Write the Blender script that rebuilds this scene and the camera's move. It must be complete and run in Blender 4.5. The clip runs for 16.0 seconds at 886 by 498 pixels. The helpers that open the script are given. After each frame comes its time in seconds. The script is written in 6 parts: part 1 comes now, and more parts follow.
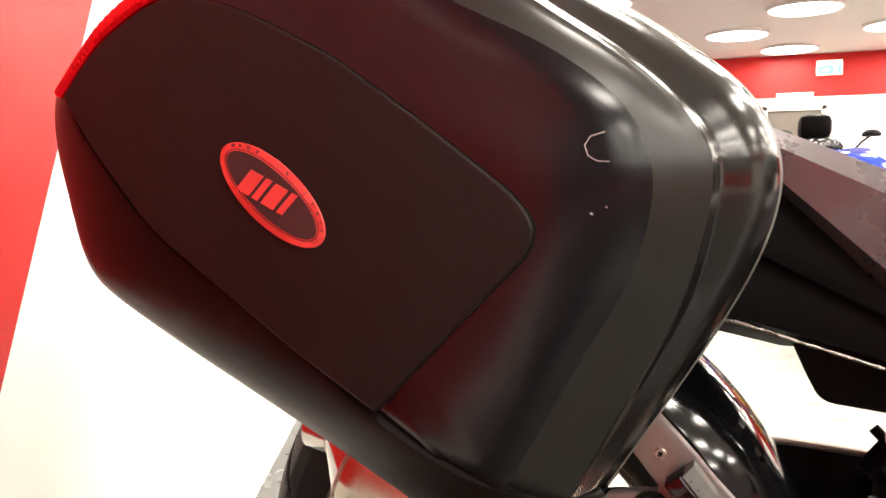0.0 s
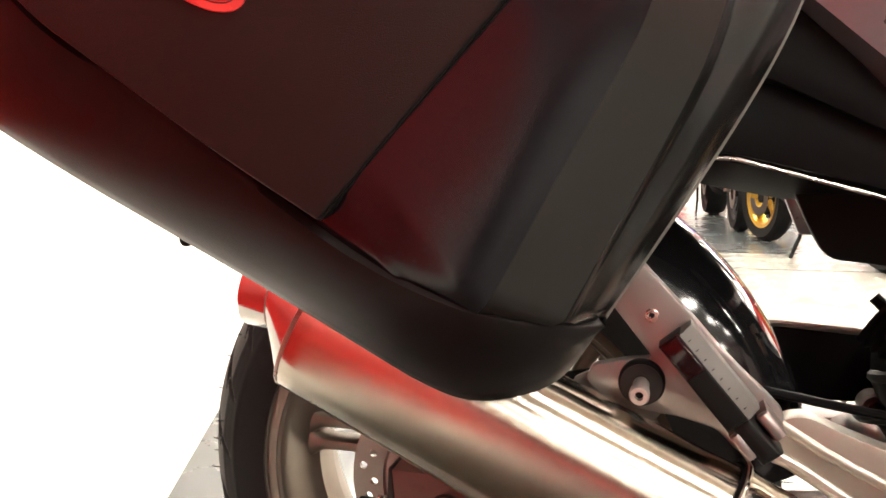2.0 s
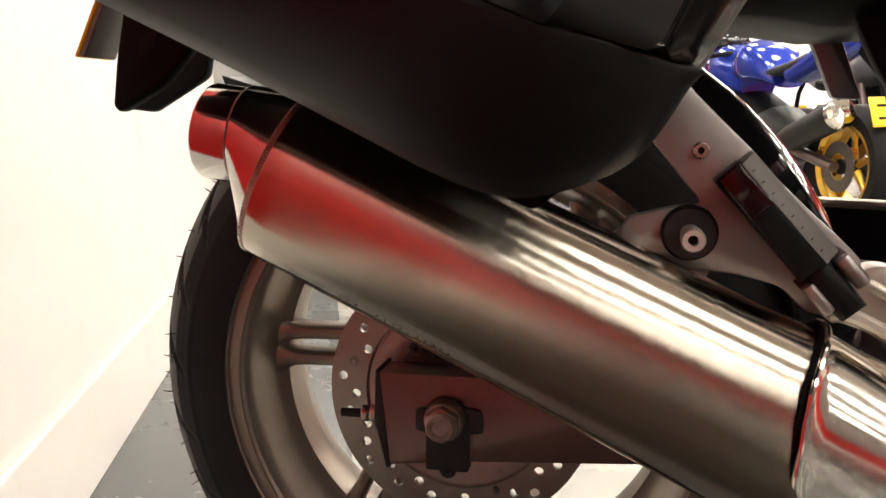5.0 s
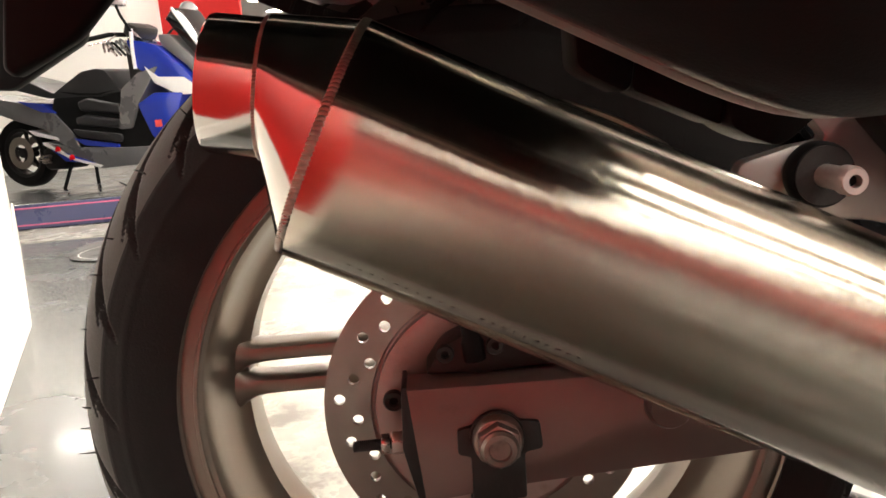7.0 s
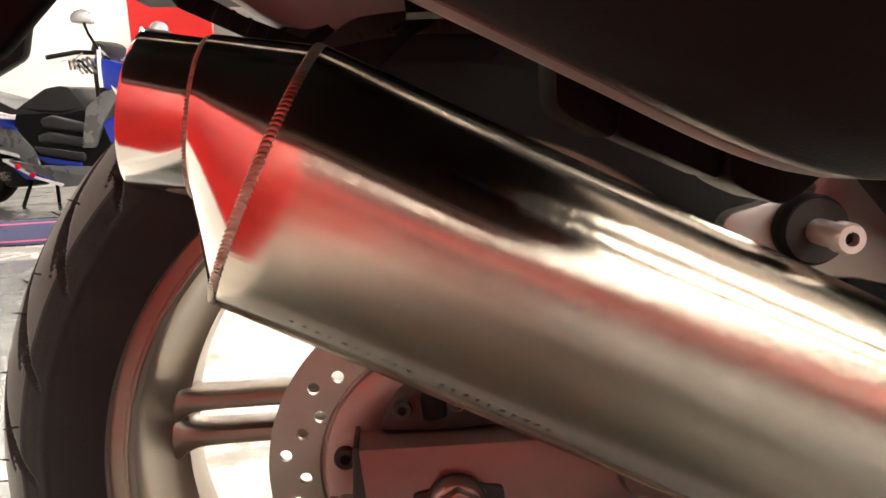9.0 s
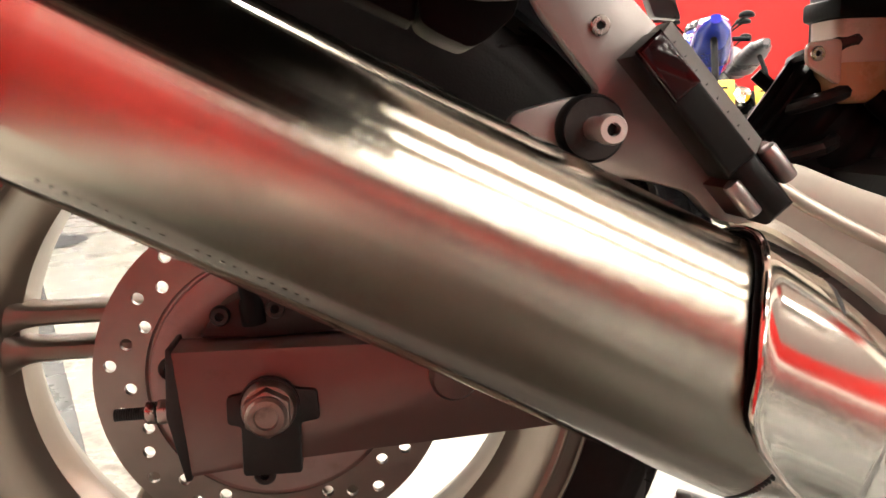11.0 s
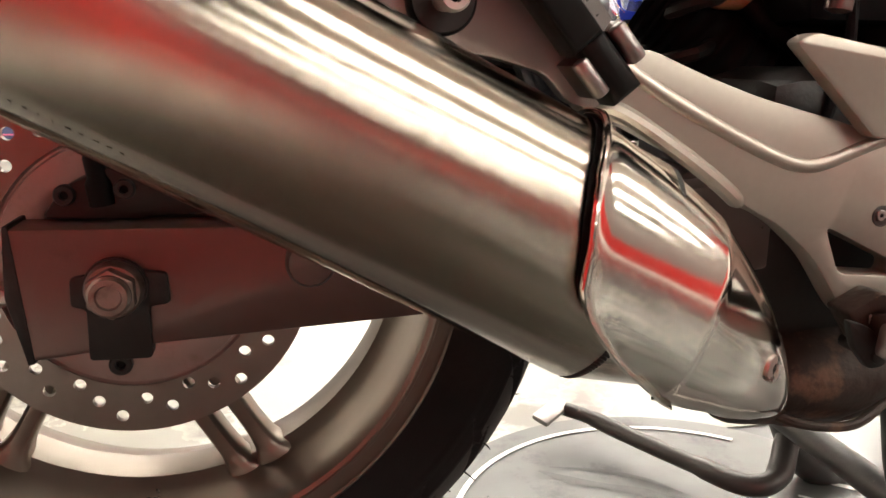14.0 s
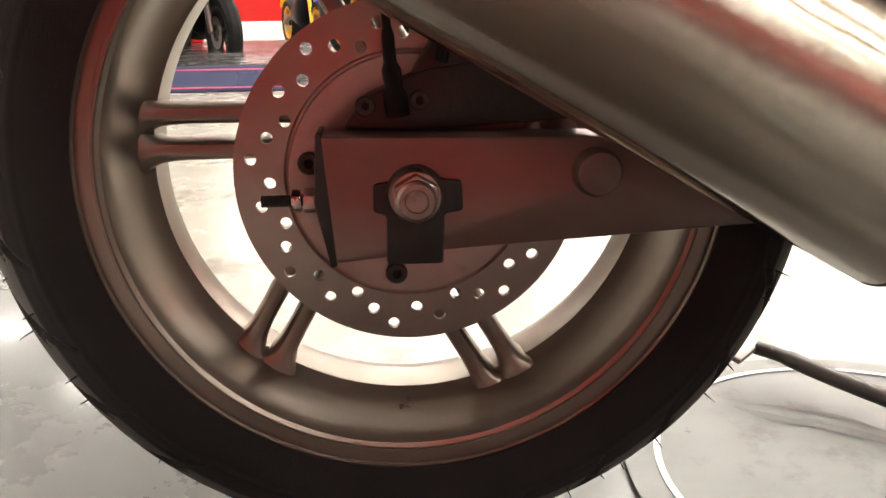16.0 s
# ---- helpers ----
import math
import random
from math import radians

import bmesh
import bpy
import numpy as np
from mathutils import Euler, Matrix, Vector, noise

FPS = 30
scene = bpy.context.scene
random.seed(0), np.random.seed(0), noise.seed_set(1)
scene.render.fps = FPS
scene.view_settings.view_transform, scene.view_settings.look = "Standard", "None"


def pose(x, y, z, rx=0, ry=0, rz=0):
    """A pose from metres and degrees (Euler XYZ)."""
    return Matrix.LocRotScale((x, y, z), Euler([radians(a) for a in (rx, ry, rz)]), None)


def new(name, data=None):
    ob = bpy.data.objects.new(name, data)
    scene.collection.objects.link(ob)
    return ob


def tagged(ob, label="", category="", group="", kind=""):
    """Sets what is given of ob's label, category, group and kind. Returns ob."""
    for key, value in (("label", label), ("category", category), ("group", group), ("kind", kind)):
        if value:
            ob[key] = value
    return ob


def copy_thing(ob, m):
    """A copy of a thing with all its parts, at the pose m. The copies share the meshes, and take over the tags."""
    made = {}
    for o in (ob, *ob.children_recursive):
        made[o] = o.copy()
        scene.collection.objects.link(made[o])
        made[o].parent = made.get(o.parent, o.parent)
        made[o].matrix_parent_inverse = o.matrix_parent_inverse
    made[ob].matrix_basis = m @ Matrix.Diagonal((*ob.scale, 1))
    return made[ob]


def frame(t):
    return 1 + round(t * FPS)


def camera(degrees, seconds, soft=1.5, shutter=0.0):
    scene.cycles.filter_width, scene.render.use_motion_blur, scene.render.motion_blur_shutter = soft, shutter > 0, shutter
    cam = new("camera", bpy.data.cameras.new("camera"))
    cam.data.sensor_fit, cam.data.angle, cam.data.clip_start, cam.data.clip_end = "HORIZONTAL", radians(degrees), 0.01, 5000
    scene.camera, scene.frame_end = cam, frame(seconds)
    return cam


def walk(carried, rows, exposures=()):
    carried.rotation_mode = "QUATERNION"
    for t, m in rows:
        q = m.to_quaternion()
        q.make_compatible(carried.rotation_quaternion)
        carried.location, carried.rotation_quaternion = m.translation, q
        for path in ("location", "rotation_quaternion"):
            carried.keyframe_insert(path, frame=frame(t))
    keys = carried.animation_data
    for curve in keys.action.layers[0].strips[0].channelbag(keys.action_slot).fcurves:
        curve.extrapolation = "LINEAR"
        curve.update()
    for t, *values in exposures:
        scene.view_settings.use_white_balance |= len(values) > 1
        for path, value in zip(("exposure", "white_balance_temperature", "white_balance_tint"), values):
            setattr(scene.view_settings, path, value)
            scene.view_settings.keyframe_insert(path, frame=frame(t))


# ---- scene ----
LENS = 58.03
ROWS = [
    (0, 0.2548, -0.9294, 0.7959, 85.41, 0.32, 20.14),
    (0.5, 0.2470, -0.9139, 0.7753, 84.65, 0.38, 19.67),
    (1, 0.2384, -0.8905, 0.7531, 83.55, 0.64, 18.87),
    (1.5, 0.2335, -0.8648, 0.7264, 82.71, 0.92, 17.80),
    (2, 0.2173, -0.8400, 0.6905, 82.35, 1.02, 16.75),
    (2.5, 0.1985, -0.8211, 0.6483, 82.10, 1.43, 15.44),
    (3, 0.1800, -0.8064, 0.6134, 82.42, 0.57, 14.88),
    (3.5, 0.1621, -0.7880, 0.5816, 82.44, 0.01, 14.33),
    (4, 0.1577, -0.7840, 0.5736, 82.03, 0.07, 13.69),
    (4.5, 0.1634, -0.7675, 0.5755, 81.41, 0.94, 14.35),
    (6.8, -0.0121, -0.6510, 0.5536, 79.51, 5.79, -0.35),
    (7, -0.0274, -0.6348, 0.5563, 79.24, 5.17, -1.40),
    (7.5, -0.0416, -0.5987, 0.5743, 79.88, 3.97, -2.23),
    (8, -0.0494, -0.5865, 0.5694, 80.59, 3.96, -3.00),
    (8.2, -0.0454, -0.5846, 0.5691, 80.77, 3.67, -2.60),
    (10.3, 0.0295, -0.6126, 0.5213, 81.29, 2.15, -5.56),
    (10.5, 0.0397, -0.6145, 0.5150, 81.23, 2.04, -5.70),
    (11, 0.0571, -0.6174, 0.5063, 80.33, 1.87, -6.90),
    (11.5, 0.0806, -0.6208, 0.4927, 79.64, 1.16, -7.96),
    (12, 0.1026, -0.6233, 0.4825, 78.89, 0.22, -9.27),
    (12.5, 0.1182, -0.6267, 0.4751, 78.07, -0.57, -10.39),
    (13, 0.1244, -0.6284, 0.4689, 77.32, -0.98, -11.19),
    (13.5, 0.1196, -0.6282, 0.4680, 76.86, -0.84, -11.51),
    (14, 0.1045, -0.6241, 0.4681, 76.28, -0.32, -11.14),
    (14.5, 0.0732, -0.6176, 0.4641, 75.58, 0.38, -9.80),
    (15, 0.0398, -0.6161, 0.4582, 74.85, 0.76, -7.96),
    (15.5, 0.0062, -0.6225, 0.4487, 74.08, 0.81, -6.07),
    (16, -0.0183, -0.6252, 0.4417, 73.29, 0.73, -4.43),
]
EXPOSURES = [(0.0, -0.41), (1.0, -0.25), (2.5, -0.12), (3.5, -0.74), (4.5, -1.12), (7.0, -0.42), (8.2, -0.02), (11.0, -0.22), (13.0, -0.65), (15.0, -0.6), (16.0, -0.55)]
cam = camera(LENS, 16.0, 1.6)
walk(cam, [(t, pose(x, y, z, a, b, c)) for t, x, y, z, a, b, c in ROWS], EXPOSURES)

# ---- light ----
world = bpy.data.worlds.new("world")
scene.world = world
world.use_nodes = True
wbg = world.node_tree.nodes["Background"]
wbg.inputs[0].default_value = (1.0, 0.95, 0.9, 1)
wbg.inputs[1].default_value = 0.01
CEIL = 3.1
LAMP_POWER = 58.0
FLOOR = -0.02

# ---- materials ----


def material(name, color, rough=0.5, metal=0.0, vary=0.12, scale=20.0, bump=0.0, bscale=200.0, spec=0.5,
             coat=0.0, stretch=(1, 1, 1), dirt=None, rvary=0.1, dscale=3.0, coords="Object", drawn=0.0):
    """A surface with mottling at two scales, roughness that varies, and fine relief."""
    m = bpy.data.materials.new(name)
    m.use_nodes = True
    nt = m.node_tree
    n, l = nt.nodes, nt.links
    b = n["Principled BSDF"]
    tc = n.new("ShaderNodeTexCoord")
    mp = n.new("ShaderNodeMapping")
    mp.inputs["Scale"].default_value = stretch
    l.new(tc.outputs[coords], mp.inputs[0])
    n1 = n.new("ShaderNodeTexNoise")
    n1.inputs["Scale"].default_value = scale
    n1.inputs["Detail"].default_value = 6
    l.new(mp.outputs[0], n1.inputs["Vector"])
    n2 = n.new("ShaderNodeTexNoise")
    n2.inputs["Scale"].default_value = dscale
    n2.inputs["Detail"].default_value = 8
    n2.inputs["Roughness"].default_value = 0.65
    l.new(tc.outputs["Object"], n2.inputs["Vector"])
    mix = n.new("ShaderNodeMix")
    mix.data_type = "RGBA"
    mix.inputs[6].default_value = (*[c * (1 - vary) for c in color], 1)
    mix.inputs[7].default_value = (*[min(1, c * (1 + vary)) for c in color], 1)
    l.new(n1.outputs["Fac"], mix.inputs[0])
    top = mix
    if dirt:
        ramp = n.new("ShaderNodeMapRange")
        ramp.inputs[1].default_value, ramp.inputs[2].default_value = dirt[1], dirt[1] + dirt[2]
        l.new(n2.outputs["Fac"], ramp.inputs[0])
        mx = n.new("ShaderNodeMix")
        mx.data_type = "RGBA"
        mx.inputs[7].default_value = (*dirt[0], 1)
        l.new(ramp.outputs[0], mx.inputs[0])
        l.new(top.outputs[2], mx.inputs[6])
        top = mx
    l.new(top.outputs[2], b.inputs["Base Color"])
    rr = n.new("ShaderNodeMapRange")
    rr.inputs[3].default_value, rr.inputs[4].default_value = max(0.02, rough - rvary), min(1, rough + rvary)
    rr.inputs[1].default_value, rr.inputs[2].default_value = 0.3, 0.7
    l.new(n2.outputs["Fac"], rr.inputs[0])
    l.new(rr.outputs[0], b.inputs["Roughness"])
    b.inputs["Metallic"].default_value = metal
    b.inputs["Specular IOR Level"].default_value = spec
    b.inputs["Coat Weight"].default_value = coat
    b.inputs["Coat Roughness"].default_value = 0.08
    if drawn:
        # gloss drawn out along the UV map's first axis
        tg = n.new("ShaderNodeTangent")
        tg.direction_type = "UV_MAP"
        tg.uv_map = "UVMap"
        l.new(tg.outputs[0], b.inputs["Tangent"])
        b.inputs["Anisotropic"].default_value = drawn
    if bump:
        n3 = n.new("ShaderNodeTexNoise")
        n3.inputs["Scale"].default_value = bscale
        n3.inputs["Detail"].default_value = 3
        l.new(mp.outputs[0], n3.inputs["Vector"])
        bp = n.new("ShaderNodeBump")
        bp.inputs["Strength"].default_value = bump
        bp.inputs["Distance"].default_value = 0.001
        l.new(n3.outputs["Fac"], bp.inputs["Height"])
        l.new(bp.outputs[0], b.inputs["Normal"])
    return m


def glowing(name, color, strength):
    m = bpy.data.materials.new(name)
    m.use_nodes = True
    b = m.node_tree.nodes["Principled BSDF"]
    b.inputs["Base Color"].default_value = (*color, 1)
    b.inputs["Emission Color"].default_value = (*color, 1)
    b.inputs["Emission Strength"].default_value = strength
    return m


M_CASE = material("case_plastic", (0.0105, 0.0095, 0.0092), 0.38, bump=0.1, bscale=900, vary=0.2, rvary=0.05, scale=40, spec=0.14)
M_CASE_SHINE = material("case_gloss_plastic", (0.0065, 0.0068, 0.0092), 0.19, bump=0.03, bscale=500, vary=0.2, rvary=0.05, spec=0.5)
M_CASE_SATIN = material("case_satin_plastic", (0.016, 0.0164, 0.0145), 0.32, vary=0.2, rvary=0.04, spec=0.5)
M_CASE_RIM = material("case_rim_plastic", (0.009, 0.0088, 0.0085), 0.17, bump=0.03, bscale=300, vary=0.2, rvary=0.05, spec=0.65)
M_NUT = material("worn_nut_steel", (0.27, 0.215, 0.19), 0.38, 0.9, vary=0.2, scale=180, bump=0.1, bscale=500, dirt=((0.13, 0.085, 0.065), 0.55, 0.2), dscale=70)
M_BOLT = material("bright_zinc_bolt", (0.66, 0.60, 0.57), 0.34, 0.75, vary=0.08, scale=200, dirt=((0.5, 0.42, 0.37), 0.6, 0.2), dscale=90)
M_SEAL = material("grey_seal_rubber", (0.16, 0.15, 0.135), 0.45, vary=0.15, scale=60, bump=0.1, bscale=300, spec=0.3)
M_CASE_BASE = material("matt_base_plastic", (0.0055, 0.005, 0.005), 0.5, bump=0.15, bscale=900, vary=0.25, scale=40, spec=0.05)
M_PANEL = material("case_panel_plastic", (0.0155, 0.0118, 0.0112), 0.42, bump=0.35, bscale=1500, vary=0.15, rvary=0.04, spec=0.2)
M_BLACK = material("black_plastic", (0.008, 0.008, 0.0085), 0.5, bump=0.12, bscale=400, vary=0.25, spec=0.06)
M_GLOSS = material("gloss_black", (0.01, 0.01, 0.011), 0.09, bump=0.03, bscale=60, rvary=0.05, coat=0.6)
M_RUBBER = material("tyre_rubber", (0.013, 0.012, 0.012), 0.6, bump=0.3, bscale=600, vary=0.3, dirt=((0.024, 0.021, 0.02), 0.52, 0.3), dscale=14, spec=0.1)
M_TREAD = material("dusty_tread_rubber", (0.04, 0.037, 0.034), 0.62, bump=0.35, bscale=500, vary=0.3, dirt=((0.06, 0.055, 0.05), 0.5, 0.3), dscale=16, spec=0.35)
M_PEG = material("peg_rubber", (0.010, 0.0098, 0.0095), 0.42, bump=0.1, bscale=900, vary=0.25, spec=0.08)
# dusty rubber, with the light on the slanted side put into its grey
M_GRIP_LIT = material("dusty_lit_grip_rubber", (0.12, 0.11, 0.103), 0.5, bump=0.15, bscale=700, vary=0.25, spec=0.3)
M_STEEL = material("brushed_stainless", (0.60, 0.54, 0.455), 0.185, 1.0, drawn=0.92, vary=0.16, scale=60, bump=0.035, bscale=300, stretch=(0.004, 3.0, 1.0), rvary=0.03, dirt=((0.44, 0.39, 0.32), 0.55, 0.3), dscale=9, coords="UV")
M_POLISH = material("polished_aluminium", (0.84, 0.79, 0.71), 0.115, 1.0, vary=0.05, bump=0.03, bscale=45, rvary=0.03, dscale=25)
M_TIPSTEEL = material("outlet_stainless", (0.7, 0.68, 0.64), 0.13, 1.0, vary=0.06, bump=0.03, bscale=200, rvary=0.05)
M_WELD = material("heat_tinted_weld", (0.36, 0.31, 0.27), 0.3, 1.0, vary=0.35, scale=300, bump=0.2, bscale=500)
M_STAMP = material("stamped_steel", (0.575, 0.515, 0.435), 0.15, 1.0, vary=0.1)
M_DISC = material("disc_steel", (0.27, 0.235, 0.21), 0.33, 1.0, vary=0.12, scale=80, bump=0.08, bscale=300, rvary=0.06, dirt=((0.26, 0.21, 0.18), 0.52, 0.25), dscale=20)
M_CARRIER = material("disc_carrier_paint", (0.34, 0.262, 0.24), 0.4, 0.5, vary=0.12, scale=60, bump=0.1, dirt=((0.22, 0.17, 0.14), 0.56, 0.2), dscale=35)
M_RIM = material("rim_silver_paint", (0.215, 0.18, 0.149), 0.33, 0.8, vary=0.06, scale=30, bump=0.03, bscale=300, rvary=0.06, dirt=((0.185, 0.165, 0.135), 0.5, 0.4), dscale=10)
M_ARM = material("swingarm_paint", (0.150, 0.107, 0.096), 0.35, 0.62, vary=0.06, scale=90, bump=0.08, bscale=700, dirt=((0.09, 0.07, 0.06), 0.6, 0.2), dscale=16)
M_FRAME = material("frame_silver_paint", (0.40, 0.365, 0.315), 0.36, 0.7, vary=0.05, scale=200, bump=0.08, bscale=1400, dirt=((0.36, 0.32, 0.28), 0.62, 0.2), dscale=22, rvary=0.05)
M_HANGER = material("hanger_aluminium", (0.28, 0.25, 0.24), 0.36, 0.7, vary=0.06, scale=80, bump=0.06, bscale=600, dirt=((0.22, 0.15, 0.115), 0.64, 0.15), dscale=18)
M_ZINC = material("zinc_steel", (0.44, 0.39, 0.36), 0.28, 1.0, vary=0.12, scale=150, dirt=((0.3, 0.22, 0.17), 0.6, 0.2), dscale=60)
M_DARKSTEEL = material("dark_oily_steel", (0.013, 0.0115, 0.0105), 0.5, 0.2, vary=0.35, scale=120, bump=0.3, bscale=300)
M_RUST = material("rusty_pipe", (0.03, 0.019, 0.014), 0.62, 0.35, vary=0.6, scale=60, bump=0.9, bscale=120, dirt=((0.17, 0.095, 0.06), 0.5, 0.2), dscale=28)
M_STAND = material("stand_paint", (0.05, 0.045, 0.042), 0.42, 0.3, vary=0.3, scale=60, bump=0.2, dirt=((0.3, 0.25, 0.2), 0.64, 0.1), dscale=30)
M_TAIL = material("tail_panel_paint", (0.21, 0.19, 0.205), 0.26, 0.6, vary=0.05, scale=200, bump=0.03, bscale=900, coat=0.4)
M_AMBER = material("reservoir_fluid", (0.60, 0.37, 0.20), 0.25, vary=0.1, scale=40, dscale=20)
M_AMBERTOP = material("reservoir_plastic", (0.66, 0.52, 0.42), 0.3, vary=0.08, scale=40, dscale=20)
M_REDREF = material("red_reflector", (0.6, 0.004, 0.01), 0.55, vary=0.15, scale=90, spec=0.05)
M_DARKRED = material("dark_red_reflector", (0.012, 0.002, 0.0025), 0.1, vary=0.1, coat=0.15, spec=0.3)
M_BADGERED = material("badge_red", (0.8, 0.075, 0.07), 0.35, vary=0.05)
M_BADGEDARK = material("badge_dark", (0.05, 0.03, 0.032), 0.35, vary=0.1)
M_YELLOW = material("yellow_plate", (0.85, 0.55, 0.02), 0.35, vary=0.04)
M_BACKWALL = material("brown_grey_wall_paint", (0.14, 0.11, 0.105), 0.6, vary=0.06, scale=4, dscale=3)
M_DARKWALL = material("blue_grey_wall_paint", (0.055, 0.058, 0.085), 0.45, vary=0.1, scale=4, dscale=3)
M_GREYBACK = material("plate_back_grey", (0.2, 0.18, 0.18), 0.45, vary=0.1)
M_LABEL = material("yellow_label_paper", (0.8, 0.68, 0.32), 0.5, vary=0.05)
# flat black for print and seams, and for shade painted into recesses
M_INK_SHADE = material("print_and_shade_black", (0.008, 0.008, 0.008), 0.6, vary=0.1, spec=0.12)
M_SCRATCH = material("scratched_plastic", (0.5, 0.48, 0.47), 0.5, vary=0.2)
M_FLOOR = material("polished_concrete", (0.095, 0.099, 0.1), 0.26, vary=0.16, scale=3.0, bump=0.006, bscale=300, rvary=0.05, dscale=2.5, coat=0.15)
M_FLOORPAINT = material("grey_floor_disc", (0.07, 0.071, 0.069), 0.35, vary=0.3, scale=9, bump=0.02, bscale=80, stretch=(1, 3.2, 1), dirt=((0.03, 0.03, 0.03), 0.55, 0.08), dscale=9)
M_NEARFLOOR = material("grey_green_floor_vinyl", (0.029, 0.031, 0.0255), 0.26, spec=0.35, vary=0.25, scale=5, bump=0.03, bscale=200, dscale=4)
M_SCUFF = material("tyre_scuff", (0.034, 0.033, 0.031), 0.45, vary=0.5, scale=60, dirt=((0.062, 0.062, 0.06), 0.5, 0.1), dscale=45)
M_UNSEENFLOOR = material("unseen_dark_floor", (0.026, 0.0265, 0.026), 0.2, vary=0.2, scale=40, bump=0.06, bscale=200, dscale=6)
M_PALEFLOOR = material("pale_floor_band", (0.36, 0.352, 0.315), 0.26, vary=0.08, scale=9, dscale=4.5, bump=0.01, bscale=60, dirt=((0.18, 0.172, 0.15), 0.55, 0.05))
M_WHITE = material("white_wall_paint", (0.78, 0.75, 0.71), 0.5, vary=0.03, scale=5, bump=0.05, bscale=60, dirt=((0.6, 0.55, 0.49), 0.62, 0.25), dscale=4)
M_RED = material("red_wall_paint", (0.46, 0.013, 0.012), 0.42, spec=0.3, vary=0.06, scale=6, bump=0.05, bscale=60, dscale=3)
M_CEIL = material("ceiling_paint", (0.72, 0.68, 0.63), 0.7, vary=0.03, scale=3)
M_LINE = material("white_floor_line", (0.8, 0.8, 0.78), 0.4, vary=0.05)
M_LAMP = glowing("lamp_diffuser", (1.0, 0.943, 0.835), LAMP_POWER)
M_LAMPRIM = material("lamp_rim", (0.8, 0.78, 0.75), 0.4)
M_PLATFORM = material("platform_blue_vinyl", (0.06, 0.07, 0.16), 0.3, vary=0.1, scale=5)
M_PLATTOP = material("platform_dark_vinyl", (0.045, 0.047, 0.05), 0.24, vary=0.2, scale=3, dscale=4)
M_PINK = material("platform_pink_trim", (0.6, 0.12, 0.25), 0.4)
M_BLUE = material("blue_bodywork", (0.02, 0.045, 0.42), 0.14, 0.2, vary=0.05, coat=0.7)
M_BIKEWHITE = material("white_bodywork", (0.75, 0.75, 0.77), 0.2, vary=0.04, coat=0.5)
M_BIKEGREY = material("grey_bodywork", (0.16, 0.16, 0.17), 0.3, 0.3, vary=0.1, coat=0.3)
M_GOLD = material("gold_wheel", (0.72, 0.44, 0.07), 0.3, 0.8, vary=0.08)
M_SEAT = material("black_seat_vinyl", (0.02, 0.02, 0.022), 0.38, bump=0.2, bscale=60, vary=0.2)
M_GREEN = glowing("exit_green", (0.15, 0.7, 0.35), 0.9)
M_SIGNWHITE = glowing("exit_white", (0.9, 1.0, 0.92), 1.2)
M_DOORSHADE = material("doorway_shade", (0.1, 0.085, 0.07), 0.6)

# ---- mesh tools ----


def part(name, bm, mat, parent=None, label="", smooth=True, angle=35):
    """Links a bmesh as one mesh object, under a thing or a part."""
    me = bpy.data.meshes.new(name)
    bmesh.ops.recalc_face_normals(bm, faces=bm.faces)
    bm.to_mesh(me)
    bm.free()
    me.materials.append(mat)
    if smooth:
        me.polygons.foreach_set("use_smooth", [True] * len(me.polygons))
        me.set_sharp_from_angle(angle=radians(angle))
    ob = new(name, me)
    if parent:
        ob.parent = parent
        if parent.type == "EMPTY":
            ob.matrix_parent_inverse = Matrix.Translation(-parent.location)
    if label:
        ob["label"] = label
    return ob


def thing(name, at, label, category, group="", kind=""):
    e = new(name)
    e.empty_display_size = 0.05
    e.location = at
    return tagged(e, label, category, group, kind)


def alone(ob, label, category, group="", kind=""):
    return tagged(ob, label, category, group, kind)


def bevelled(bm, width, segs=2, angle=40):
    es = [e for e in bm.edges if len(e.link_faces) == 2 and e.calc_face_angle(0) > radians(angle)]
    if width and es:
        bmesh.ops.bevel(bm, geom=es, offset=width, segments=segs, profile=0.5, affect="EDGES", clamp_overlap=True)
    return bm


def box(cx, cy, cz, sx, sy, sz, bev=0.002, rot=None, segs=2):
    bm = bmesh.new()
    bmesh.ops.create_cube(bm, size=1)
    bmesh.ops.scale(bm, vec=(sx, sy, sz), verts=bm.verts)
    bevelled(bm, bev, segs)
    if rot:
        bmesh.ops.rotate(bm, cent=(0, 0, 0), matrix=Euler([radians(a) for a in rot]).to_matrix(), verts=bm.verts)
    bmesh.ops.translate(bm, vec=(cx, cy, cz), verts=bm.verts)
    return bm


def join(*bms):
    """Several shells as one bmesh."""
    out = bmesh.new()
    for b in bms:
        me = bpy.data.meshes.new("join")
        b.to_mesh(me)
        b.free()
        out.from_mesh(me)
        bpy.data.meshes.remove(me)
    return out


def moved(bm, m):
    bmesh.ops.transform(bm, matrix=m, verts=bm.verts)
    return bm


def rounded(points, r, n=4):
    """A closed outline with its corners rounded; r is one radius or one for each corner."""
    out = []
    k = len(points)
    for i, p in enumerate(points):
        rad = r[i] if isinstance(r, (list, tuple)) else r
        p = Vector(p)
        a, b = Vector(points[i - 1]) - p, Vector(points[(i + 1) % k]) - p
        d = min(rad, a.length * 0.45, b.length * 0.45)
        if d <= 0:
            out.append(p)
            continue
        s, e = p + a.normalized() * d, p + b.normalized() * d
        for j in range(n + 1):
            f = j / n
            out.append(s * (1 - f) ** 2 + p * 2 * f * (1 - f) + e * f ** 2)
    return out


